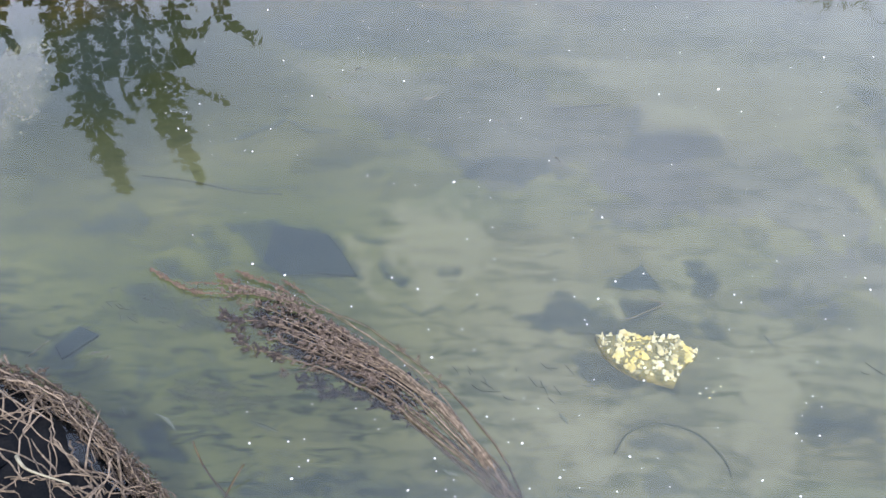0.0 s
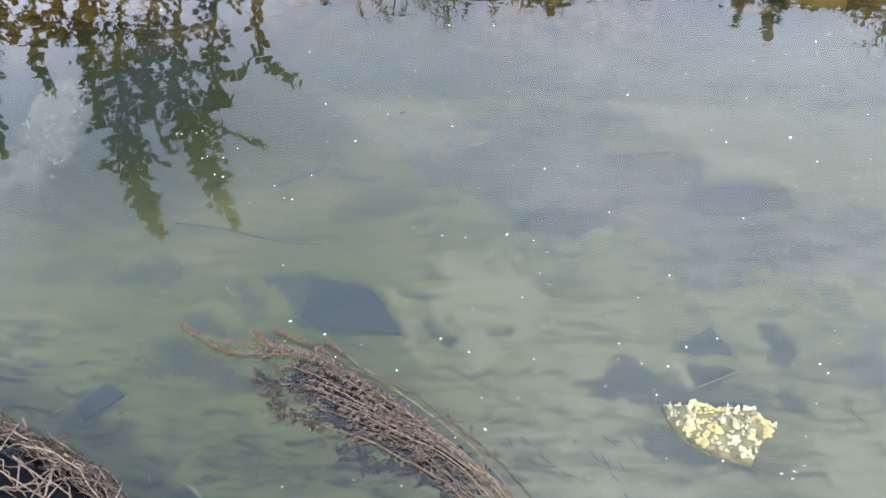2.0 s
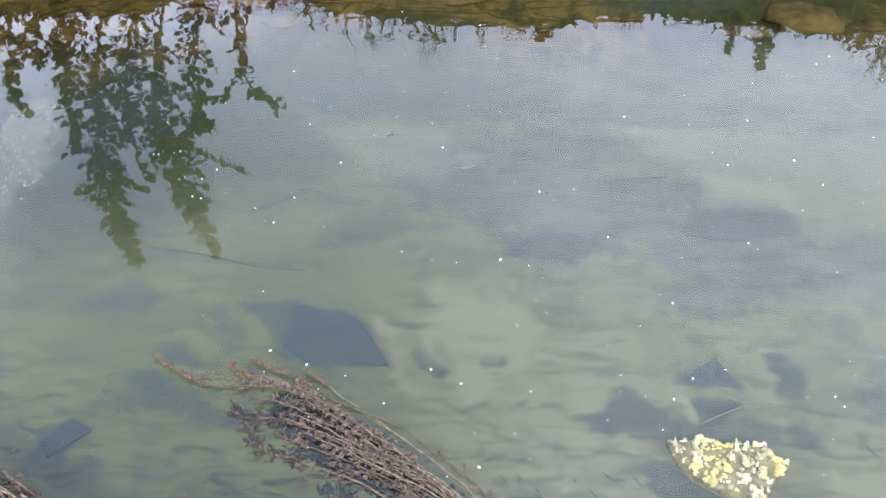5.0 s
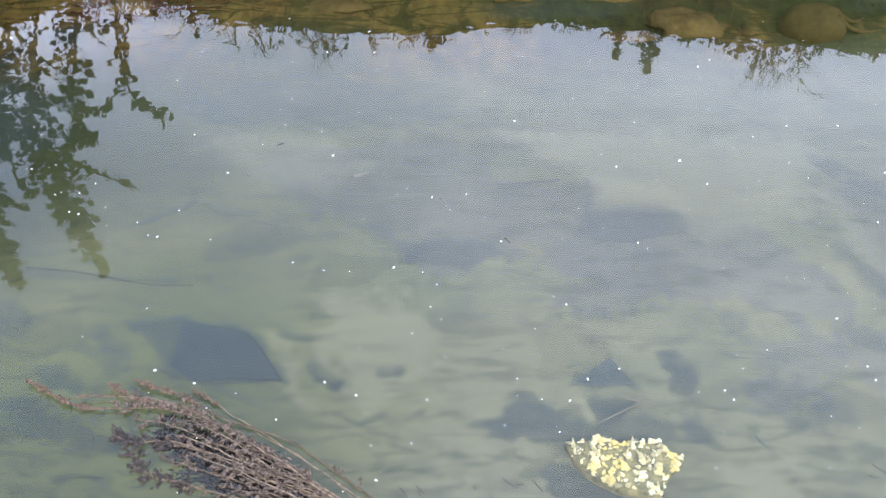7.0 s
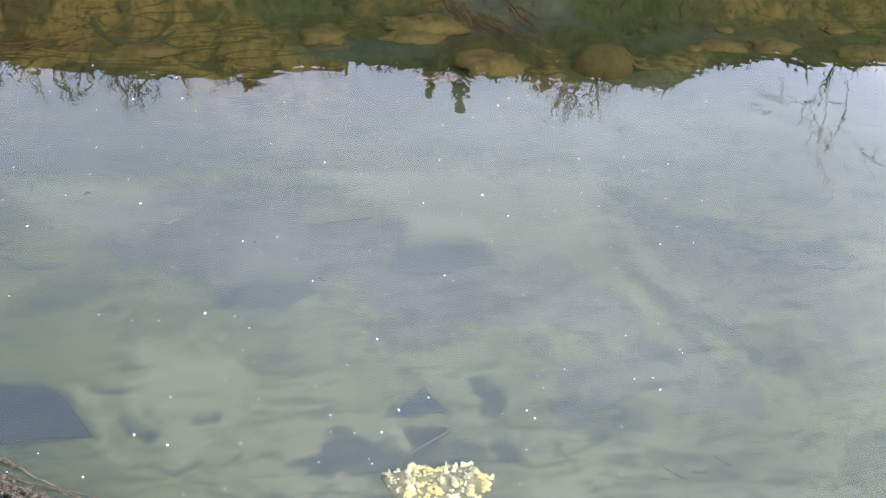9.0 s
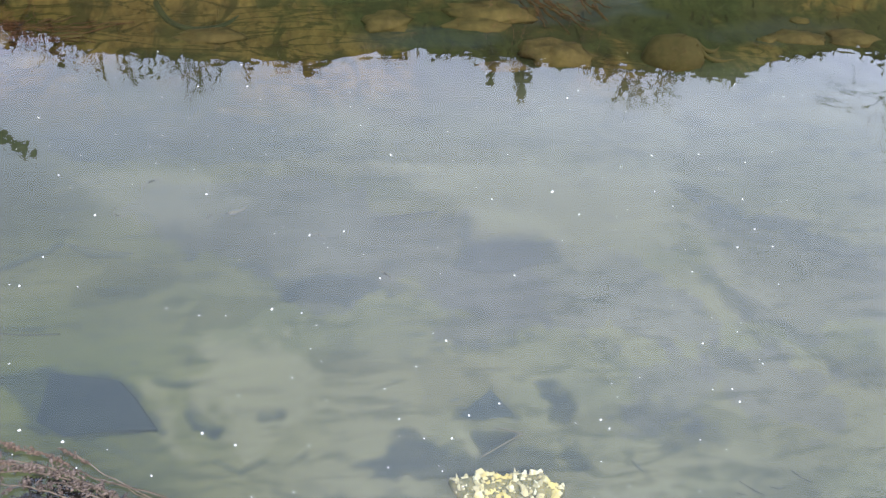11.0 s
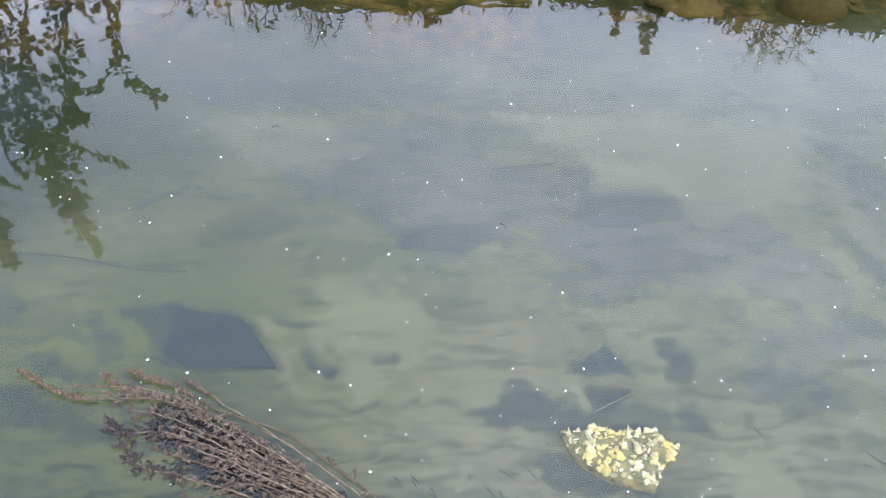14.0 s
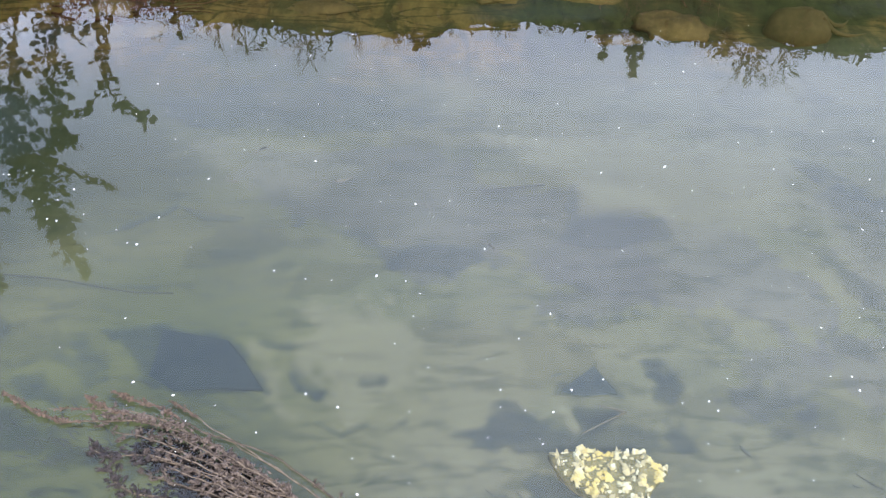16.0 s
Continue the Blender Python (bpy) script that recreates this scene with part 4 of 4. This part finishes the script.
rod("pale_stick", [(0.655, 2.108, BED + 0.03), (0.61, 2.128, BED + 0.025), (0.56, 2.145, BED + 0.02)], 0.004, 0.0022, SHRED, "short pale stick resting on a sunken slab", "stick")
rod("straw", [(-1.965, 1.70, Z + 0.02), (-1.935, 1.74, Z + 0.025), (-1.905, 1.78, Z + 0.03)], 0.0035, 0.002, SHRED, "short bleached straw beside the brush heap", "straw", 6)
rod("hoop", [(0.42, 1.40, Z), (0.47, 1.47, Z + 0.03), (0.58, 1.51, Z + 0.04), (0.72, 1.48, Z + 0.03), (0.82, 1.38, Z), (0.83, 1.28, Z - 0.02)], 0.004, 0.004, WEED,
    "dark bent hoop half sunk in the silt", "hoop", 24)
rod("bent_twig", [(-1.03, 1.16, 0.04), (-0.99, 1.1, 0.0), (-0.93, 1.04, -0.02), (-0.85, 0.98, -0.06)], 0.003, 0.004, BARK, "thin dark bent twig poking out of the water", "twig", 10)
rod("bent_twig", [(-0.83, 1.08, 0.05), (-0.86, 1.03, 0.02), (-0.90, 0.96, -0.03)], 0.003, 0.004, BARK, "thin dark straight twig poking out of the water", "twig", 6)


ROOT = plain("rusty_root", (0.0273, 0.0116, 0.00423), (0.0756, 0.0337, 0.0137), 20, 0.9, 0.6, (1, 1, 1), 0.35)


def build_roots(x0, x1, y0, y1, count, length, turn, label, rise=0.0):
    """A mat of thin roots over the bed by the bank's foot."""
    tangle = thing("root_tangle", label, "roots", "root tangles")
    for _ in range(count):
        x, y = rng.uniform(x0, x1), rng.uniform(y0, y1)
        a, n = turn + rng.normal(0, 0.22), length * rng.uniform(0.4, 1.2)
        pts = []
        for k in range(5):
            t = k / 4
            px, py = x + math.cos(a) * n * t, y + math.sin(a) * n * t + 0.02 * math.sin(9 * t + x * 7)
            pts.append((px, py, ground_height(px, py) + 0.012 + rise * (1 - t) + 0.01 * rng.random()))
        part("root", tube(bend(pts, 12, 0.003), rng.uniform(0.004, 0.011), 0.003, 5), ROOT, tangle)


build_roots(-2.45, -1.75, 5.12, 5.45, 46, 0.5, 0.05, "mat of thin rust-red roots on the bed below the bank")
build_roots(1.15, 1.75, 5.55, 5.85, 22, 0.3, -0.9, "reddish roots hanging from the bank over bed painted dark as a hollow", 0.08)


def build_scrap(x, y, length, turn, curl):
    """A torn strip of pale film, crumpled, bent to an arc and pressed on the silt."""
    v, f = [], []
    for i in range(15):
        t = i / 14
        a = curl * (t - 0.5)
        px, py = length * (t - 0.5), curl * length * 0.5 * (0.25 - (t - 0.5) ** 2) * 2
        w = (0.0015 + 0.008 * math.sin(math.pi * t) * rng.random() ** 2) * (length / 0.1)
        for k in range(4):
            o = w * (k / 1.5 - 1)
            v.append((px - math.sin(a) * o, py + math.cos(a) * o, 0.004 + 0.010 * rng.random() * math.sin(math.pi * t)))
        if i:
            c = 4 * i
            f += [(c + k - 4, c + k - 3, c + k + 1, c + k) for k in range(3)]
    top = len(v)
    v += [(p[0], p[1], p[2] - 0.003) for p in v]
    f += [tuple(reversed([q + top for q in face])) for face in f]
    ob = part("pale_scrap", (v, f), SHRED)
    ob.location, ob.rotation_euler = (x, y, ground_height(x, y) + 0.004), (0, 0, turn)
    tagged(ob, "pale crumpled scrap lying on the stream bed", "scrap", "pale scraps")


for spec in ((-1.0, 3.53, 0.10, 2.3, 1.6), (-0.90, 3.76, 0.12, 0.7, 0.5), (-0.49, 3.53, 0.12, 0.35, -0.8), (-0.60, 3.47, 0.06, 0.9, 0.4),
             (-0.09, 3.30, 0.08, -0.6, 0.8), (0.20, 3.02, 0.08, -0.9, 0.5), (-1.70, 1.74, 0.05, 0.4, 0.5), (-1.64, 1.72, 0.04, 1.0, 0.4)):
    build_scrap(*spec)


def ribbons(count, box, length, turn, lift=0.05, width=0.006, gate=0.0, arch=0.35):
    shapes = []
    while len(shapes) < count:
        x, y = rng.uniform(box[0], box[1]), rng.uniform(box[2], box[3])
        if noise.noise(Vector((x * 1.6, y * 1.6, 9))) < gate or count > 1 and dark_at(x, y) > 0.35:
            continue
        a = turn + rng.normal(0, 0.35)
        n = length * rng.uniform(0.4, 1.3)
        rise = rng.uniform(0.004, lift)
        c = rng.normal(0, arch)
        v, f = [], []
        for i in range(5):
            t = i / 4
            d = a + c * t
            px, py = x + math.cos(d) * n * t, y + math.sin(d) * n * t
            w = width * (1 - 0.8 * abs(2 * t - 1)) * rng.uniform(0.7, 1.3)
            sx, sy = -math.sin(d) * w, math.cos(d) * w
            pz = ground_height(px, py) + rise * (0.4 + 0.6 * math.sin(3 * t))
            v += [(px - sx, py - sy, pz), (px, py, pz + 0.004), (px + sx, py + sy, pz)]
            if i:
                k = 3 * i
                f += [(k - 3, k - 2, k + 1, k), (k - 2, k - 1, k + 2, k + 1)]
        shapes.append((v, f))
    return joined(shapes)


FLOW = radians(-30)
LITTER = plain("silted_litter", (0.0879, 0.0996, 0.0761), (0.128, 0.137, 0.0998), 9, 0.9, 0.3, (1, 1, 1), 0.2)
for count, box, length, turn, width, arch in ((12, (-1.9, 0.4, 0.95, 2.1), 0.11, FLOW - 0.1, 0.008, 0.4),
                                              (4, (0.3, 2.4, 1.2, 2.3), 0.08, -0.5, 0.007, 0.4)):
    tagged(part("bed_litter", ribbons(count, box, length, turn, 0.012, width, -0.25, arch), LITTER), "dark silted shreds of weed strewn over the bed", "litter", "shreds on the bed", "stuff")


def weed_bed(cx, cy, hx, hy, count, turn):
    """Fine strands crowded into one oval patch."""
    shapes = []
    for _ in range(count):
        a, d = rng.uniform(0, 6.28), rng.random() ** 0.6
        x, y = cx + hx * d * math.cos(a), cy + hy * d * math.sin(a)
        shapes.append(ribbons(1, (x - 0.01, x + 0.01, y - 0.01, y + 0.01), 0.055, turn, 0.005, 0.0030, -1.0))
    return joined(shapes)


for cx, cy, hx, hy, count, turn in ((-1.38, 2.05, 0.42, 0.14, 120, FLOW + 0.15), (1.42, 1.86, 0.28, 0.13, 6, FLOW - 0.3), (-1.15, 1.58, 0.25, 0.08, 80, FLOW + 0.5), (0.05, 1.72, 0.3, 0.1, 20, FLOW - 0.2)):
    tagged(part("waterweed", weed_bed(cx, cy, hx, hy, count, turn), WEED), "dark feathery waterweed patch on the silt", "waterweed", "waterweed patches", "stuff")


# ---- dead stalks lying in the water ----
def seed_flakes(line, t0, t1, count, spread, size, lift=0.0):
    shapes, n = [], len(line)
    for _ in range(count):
        t = rng.uniform(t0, t1)
        i = min(int(t * (n - 1)), n - 2)
        c = line[i] + (line[i + 1] - line[i]) * (t * (n - 1) - i)
        along = line[i + 1] - line[i]
        along = along / np.linalg.norm(along)
        taper = 0.35 + 0.65 * min(1.0, (t1 - t) / max(0.3 * (t1 - t0), 1e-3))
        off = rng.normal(0, 1, 3) * np.array([1, 1, 0.45]) * spread * taper * 0.75
        shapes.append(flake(c + off + np.array([0, 0, lift]), along + rng.normal(0, 0.42, 3), size * rng.uniform(0.6, 1.9), size * rng.uniform(0.18, 0.5), 0.6))
    return joined(shapes)


CLUMP = "dead stalks in the water"
DRY = "dry brown stalk with withered leaves and a fuzzy seed head"
WET = "drowned dark stalk with rotting leaves"
BUD = plain("knobbly_seed_head", (0.0426, 0.0298, 0.0238), (0.146, 0.104, 0.0809), 90, 0.95, 0.6, (1, 1, 1), 0.3)
CRUMPLED = plain("crumpled_dead_leaf", (0.0426, 0.0323, 0.028), (0.128, 0.0997, 0.0851), 45, 0.95, 0.6, (1, 1, 1), 0.4)


def tuft(line, t0, t1, knots, size, each=9, reach=1.0):
    """Crumpled small leaves in ragged knots along part of a stem, each knot on its own short stub."""
    shapes, n = [], len(line)
    for k in range(knots):
        t = t0 + (t1 - t0) * (k + rng.random()) / knots
        i = min(int(t * (n - 1)), n - 2)
        c = line[i] + (line[i + 1] - line[i]) * (t * (n - 1) - i)
        along = (line[i + 1] - line[i]) / np.linalg.norm(line[i + 1] - line[i])
        side = np.array([-along[1], along[0], 0.0]) * rng.choice((-1, 1))
        stub = (side * rng.uniform(0.2, 1.0) - along * rng.uniform(0.2, 1.3) + np.array([0, 0, rng.uniform(-0.25, 0.25)])) * size * 1.25 * reach
        shapes.append(tube([c, c + stub * 0.5, c + stub], 0.0014, 0.0008, 3))
        way = stub / np.linalg.norm(stub)
        for _ in range(each):
            p = c + stub * rng.uniform(0.05, 1.3) + rng.normal(0, 1, 3) * np.array([1, 1, 0.5]) * size * 0.24
            w = size * rng.uniform(0.5, 1.35)
            shapes.append(flake(p, way + rng.normal(0, 0.45, 3), w, w * rng.uniform(0.25, 0.55), 0.6))
    return joined(shapes)


def spike(line, t0, t1, count, spread, size):
    """A tapering spike of small dense buds, uneven along its length."""
    shapes, n = [], len(line)
    for _ in range(count):
        t = rng.uniform(t0, t1)
        i = min(int(t * (n - 1)), n - 2)
        c = line[i] + (line[i + 1] - line[i]) * (t * (n - 1) - i)
        along = (line[i + 1] - line[i]) / np.linalg.norm(line[i + 1] - line[i])
        f = (t - t0) / (t1 - t0)
        body = (0.55 + 0.45 * math.sin(f * 23 + line[0][0] * 90)) * (1 - 0.55 * f) * (0.6 + 0.4 * min(1.0, f / 0.12))
        off = rng.normal(0, 1, 3) * np.array([1, 1, 0.6]) * spread * body
        w = size * rng.uniform(0.6, 1.3)
        shapes.append(flake(c + off, -along + rng.normal(0, 0.7, 3), w, w * rng.uniform(0.4, 0.8), 0.7))
    return joined(shapes)


def dead_stalk(points, r0, parts, label):
    """One dead stalk from its tip to the drowned root end: the stem, its seed heads and its leaves."""
    ob = thing("dead_stalk", label, "dead stalk", CLUMP)
    line = bend([tuple(p) for p in points], 34, 0.0016)
    part("stem", tube(line, r0 * 0.45, r0, 5), STEM, ob)
    for kind, t0, t1, count, size, material in parts:
        shape = spike(line, t0, t1, count, size, 0.011) if kind == "seed_head" else tuft(line, t0, t1, count, size)
        tagged(part(kind, shape, material, ob), kind="stuff")


def drift(x, y):
    """The clump has swung a little towards the far bank behind its tips."""
    f = min(1.0, max(0.0, (x + 1.45) / 0.5))
    return x + 0.035 * f, y + 0.06 * f


def rooted(points, z0, z1):
    """Gives a flat line its height over the water and leads it on down to the roots."""
    points = [drift(x, y) for x, y in points]
    n = len(points)
    out = [(x, y, z0 + (z1 - z0) * k / (n - 1)) for k, (x, y) in enumerate(points)]
    x, y = points[-1]
    out.append((x + 0.55 * (0.12 - x) + rng.normal(0, 0.012), y + 0.55 * (0.98 - y), z1 - 0.012))
    out.append((0.14 + rng.normal(0, 0.04), 0.96 + rng.normal(0, 0.03), -0.07))
    out.append((0.36 + rng.normal(0, 0.05), 0.76 + rng.normal(0, 0.04), -0.2))
    return out


UPPER = [(-1.11, 1.92), (-1.03, 1.87), (-0.94, 1.83), (-0.86, 1.78), (-0.77, 1.73), (-0.68, 1.70), (-0.57, 1.655), (-0.48, 1.595), (-0.41, 1.535), (-0.30, 1.45), (-0.20, 1.36), (-0.11, 1.25)]
SECOND = [(-1.18, 1.90), (-1.13, 1.86), (-1.05, 1.82), (-0.95, 1.79), (-0.85, 1.74), (-0.72, 1.67), (-0.60, 1.58), (-0.48, 1.51), (-0.36, 1.41), (-0.25, 1.32), (-0.18, 1.24)]
LEAD = [(-1.44, 1.95), (-1.37, 1.90), (-1.29, 1.84), (-1.22, 1.81), (-1.13, 1.80), (-1.01, 1.79), (-0.90, 1.75), (-0.77, 1.70), (-0.65, 1.62), (-0.52, 1.53), (-0.43, 1.46), (-0.32, 1.39), (-0.19, 1.27)]
INNER = [(-1.06, 1.75), (-0.97, 1.72), (-0.86, 1.67), (-0.73, 1.61), (-0.59, 1.53), (-0.45, 1.47), (-0.34, 1.39), (-0.20, 1.27)]
MIDDLE = [(-1.12, 1.70), (-1.05, 1.66), (-0.97, 1.66), (-0.87, 1.63), (-0.75, 1.58), (-0.63, 1.52), (-0.50, 1.47), (-0.38, 1.40), (-0.27, 1.32), (-0.19, 1.24)]
UNDER = [(-0.95, 1.59), (-0.86, 1.56), (-0.76, 1.53), (-0.65, 1.49), (-0.51, 1.43), (-0.42, 1.36), (-0.30, 1.26)]
LOWER = [(-1.05, 1.62), (-1.01, 1.56), (-0.95, 1.52), (-0.89, 1.51), (-0.80, 1.48), (-0.70, 1.45), (-0.64, 1.43), (-0.55, 1.38), (-0.46, 1.34), (-0.38, 1.29), (-0.33, 1.24)]
dead_stalk(rooted(LEAD, 0.016, 0.006), 0.0052, [("seed_head", 0.0, 0.24, 520, 0.0095, BUD), ("leaves", 0.26, 0.46, 16, 0.020, CRUMPLED)], DRY)
dead_stalk(rooted(SECOND, 0.020, 0.006), 0.0048, [("seed_head", 0.0, 0.16, 330, 0.010, BUD), ("leaves", 0.12, 0.45, 32, 0.022, CRUMPLED)], DRY)
dead_stalk(rooted(UPPER, 0.014, 0.004), 0.0042, [("seed_head", 0.0, 0.20, 420, 0.0095, BUD), ("leaves", 0.55, 0.7, 6, 0.016, CRUMPLED)], "thin dry stalk arching clear of the rest")
dead_stalk(rooted([(-1.28, 1.86), (-1.18, 1.85), (-1.10, 1.84), (-1.02, 1.82), (-0.90, 1.77), (-0.7, 1.66), (-0.45, 1.49)], 0.022, 0.008), 0.003, [("seed_head", 0.02, 0.16, 60, 0.005, BUD)], "thin dry side stalk between two seed heads")
dead_stalk(rooted([(-0.92, 1.86), (-0.84, 1.81), (-0.76, 1.75), (-0.68, 1.70), (-0.52, 1.59), (-0.3, 1.42)], 0.014, 0.0), 0.0028, [("seed_head", 0.0, 0.16, 130, 0.007, BUD)], "thin dark forked stalk")
dead_stalk(rooted([(-0.93, 1.80), (-0.84, 1.76), (-0.75, 1.73), (-0.66, 1.68), (-0.4, 1.50)], 0.010, 0.0), 0.0022, [("leaves", 0.0, 0.2, 5, 0.012, CRUMPLED)], "thin dark forked stalk")
dead_stalk(rooted(INNER, 0.014, 0.004), 0.0045, [("leaves", 0.0, 0.42, 20, 0.020, CRUMPLED)], DRY)
dead_stalk(rooted(MIDDLE, 0.004, 0.002), 0.0045, [("leaves", 0.0, 0.25, 22, 0.024, DROWNED), ("leaves", 0.2, 0.42, 10, 0.018, CRUMPLED)], DRY)
dead_stalk(rooted(UNDER, 0.006, 0.0), 0.004, [("leaves", 0.0, 0.45, 16, 0.018, CRUMPLED)], DRY)
dead_stalk(rooted(LOWER, 0.004, 0.008), 0.0055, [("leaves", 0.0, 0.3, 22, 0.022, DROWNED), ("leaves", 0.25, 0.42, 8, 0.016, CRUMPLED), ("leaves", 0.62, 0.72, 6, 0.02, CRUMPLED)], "pale bare stalk along the lower edge of the clump")
dead_stalk(rooted([(-0.74, 1.40), (-0.67, 1.38), (-0.56, 1.36), (-0.46, 1.33), (-0.37, 1.28)], -0.02, -0.03), 0.004, [("leaves", 0.0, 0.6, 40, 0.026, DROWNED)], WET)
dead_stalk(rooted([(-0.83, 1.42), (-0.80, 1.425), (-0.76, 1.44), (-0.66, 1.435), (-0.5, 1.36)], -0.004, -0.01), 0.003, [("leaves", 0.0, 0.12, 4, 0.016, CRUMPLED)], "thin dry side stalk between two seed heads")

FAN = [SECOND, LEAD[4:], INNER, MIDDLE[1:], UNDER, LOWER[2:]]


def fan_line(u, start):
    """A line within the clump; u: 0 along its upper edge, 1 along its lower edge; start: how far back from the tips it begins."""
    f = u * (len(FAN) - 1)
    i = min(int(f), len(FAN) - 2)
    a, b = (bend([(x, y, 0) for x, y in FAN[k]], 30) for k in (i, i + 1))
    out = []
    for k in range(8):
        s = (start + (1 - start) * k / 7) * 28.9
        j, r = int(s), s - int(s)
        p = (a[j] * (1 - r) + a[j + 1] * r) * (1 - f + i) + (b[j] * (1 - r) + b[j + 1] * r) * (f - i)
        out.append((p[0] + rng.normal(0, 0.006), p[1] + rng.normal(0, 0.006)))
    return out


for k in range(25):
    u = 0.06 + 0.92 * (k + rng.random()) / 25
    start = rng.uniform(0.10, 0.5) if k % 3 else rng.uniform(0.4, 0.65)
    wet = rng.random() < 0.2 + 0.35 * u
    z = rng.uniform(-0.03, -0.008) if wet else rng.uniform(0.004, 0.024)
    dead_stalk(rooted(fan_line(u, start), z, z - 0.004 if wet else z * 0.4), rng.uniform(0.0026, 0.0046),
               [("leaves", 0.0, rng.uniform(0.2, 0.48), int(rng.uniform(7, 14)), rng.uniform(0.014, 0.021), DROWNED if wet else CRUMPLED)], WET if wet else DRY)

# the soaked leaves that hang under the stalks
for k in range(22):
    u = 0.2 + 0.7 * (k + rng.random()) / 22
    line = bend([(*drift(x, y), -0.018 - 0.02 * rng.random()) for x, y in fan_line(u, rng.uniform(0.08, 0.35))], 26)
    tagged(part("soaked_leaves", tuft(line, 0.0, rng.uniform(0.55, 0.95), 26, 0.022, 9), DROWNED), "dark soaked leaves hanging below the dead stalks", "dead leaves", CLUMP)


RIM = [(-2.55, 1.62), (-2.25, 1.60), (-2.01, 1.54), (-1.83, 1.44), (-1.68, 1.39), (-1.50, 1.30), (-1.30, 1.15), (-1.16, 1.03), (-1.03, 0.92), (-0.95, 0.80), (-0.92, 0.66)]


def rim_at(s):
    i = min(int(s), len(RIM) - 2)
    a, b = np.array(RIM[i]), np.array(RIM[i + 1])
    d = (b - a) / np.linalg.norm(b - a)
    return a + (b - a) * (s - i), d, np.array([d[1], -d[0]])


def build_brush():
    """The heap of dead stems at the near edge, swept along its outer rim."""
    heap = thing("brush_heap", "tangled heap of dry brown stems at the water's edge", "brush heap", at=(0, 0, 0))
    # added mat whose near-black colour stands for shade between the stems
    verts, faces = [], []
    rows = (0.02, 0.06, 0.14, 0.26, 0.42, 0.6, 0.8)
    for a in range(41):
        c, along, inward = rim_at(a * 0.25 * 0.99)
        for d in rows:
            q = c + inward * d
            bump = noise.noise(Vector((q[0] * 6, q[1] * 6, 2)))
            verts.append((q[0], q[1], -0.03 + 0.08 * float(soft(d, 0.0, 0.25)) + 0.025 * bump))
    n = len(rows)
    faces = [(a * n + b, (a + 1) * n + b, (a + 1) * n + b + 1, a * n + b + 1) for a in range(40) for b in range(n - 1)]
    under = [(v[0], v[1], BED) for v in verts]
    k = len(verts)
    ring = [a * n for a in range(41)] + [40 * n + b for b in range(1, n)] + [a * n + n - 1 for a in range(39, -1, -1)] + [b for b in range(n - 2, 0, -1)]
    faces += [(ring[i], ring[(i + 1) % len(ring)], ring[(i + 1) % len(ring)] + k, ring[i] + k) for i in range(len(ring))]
    part("shade_mat", (verts + under, faces), MAT_SHADE, heap)
    for k in range(215):
        rim = k < 85
        s0 = rng.uniform(0.0, 7.6)
        run = rng.uniform(0.7, 2.6)
        d0 = abs(rng.normal(0, 0.028)) if rim else 0.03 + 0.7 * rng.random()
        d1 = d0 + (rng.normal(0, 0.02) if rim else rng.normal(0.0, 0.17))
        base = 0.01 + 0.03 * rng.random() if rim else 0.03 + 0.05 * rng.random()
        pts = []
        for i in range(5):
            s = min(s0 + run * i / 4, 9.9)
            c, along, inward = rim_at(s)
            d = max(-0.02, d0 + (d1 - d0) * i / 4)
            q = c + inward * d + rng.normal(0, 0.012, 2)
            pts.append((q[0], q[1], base + min(d, 0.3) * 0.25 + rng.normal(0, 0.012)))
        line = bend(pts, 16, 0.0035)
        stem = part("stem", tube(line, rng.uniform(0.0018, 0.0056), 0.0014, 6), STEM, heap)
        if rim:
            tagged(part("seed_head", seed_flakes(line, 0.1, 1.0, 40, 0.010, 0.018), SEED, stem), kind="stuff")
        elif k % 2 == 0:
            tip = np.array(line[rng.integers(5, 13)])
            way = rng.normal(0, 1, 3) * np.array([1, 1, 0.25])
            way = way / np.linalg.norm(way) * rng.uniform(0.08, 0.25)
            part("side_stem", tube(bend([tip, tip + way * 0.5 + rng.normal(0, 0.012, 3), tip + way], 7), 0.004, 0.002, 5), STEM, stem)


build_brush()
rod("pale_leaf_stalk", [(-1.54, 1.0, 0.16), (-1.51, 0.97, 0.165), (-1.47, 0.95, 0.16), (-1.34, 0.925, 0.14)], 0.007, 0.003, STRAW, "bleached curled leaf stalk on the brush heap", "leaf", 10)

# ---- floating fluff ----
speck_mesh = []
for k in range(3):
    ob = part("floating_speck", lump((1, 0.62, 0.35), 80 + k, 0.7, 4, 7), FOAM)
    speck_mesh.append(ob.data)
    bpy.data.objects.remove(ob)
for k in range(298):
    ob = new("floating_speck", speck_mesh[k % 3])
    y = 0.95 + 3.6 * rng.random() ** 1.15
    x = rng.uniform(-1.0, 1.0) * (0.85 + 0.52 * (y - 0.95)) + 0.08
    s = 0.0020 + 0.0027 * rng.random() ** 3 + (0.0025 if k % 19 == 0 else 0)
    ob.location, ob.scale, ob.rotation_euler = (x, y, 0.0005), (s, s, s * 1.6), (0, 0, rng.uniform(0, 6.28))
    tagged(ob, "tiny white fluff speck floating on the water", "fluff", "floating specks")
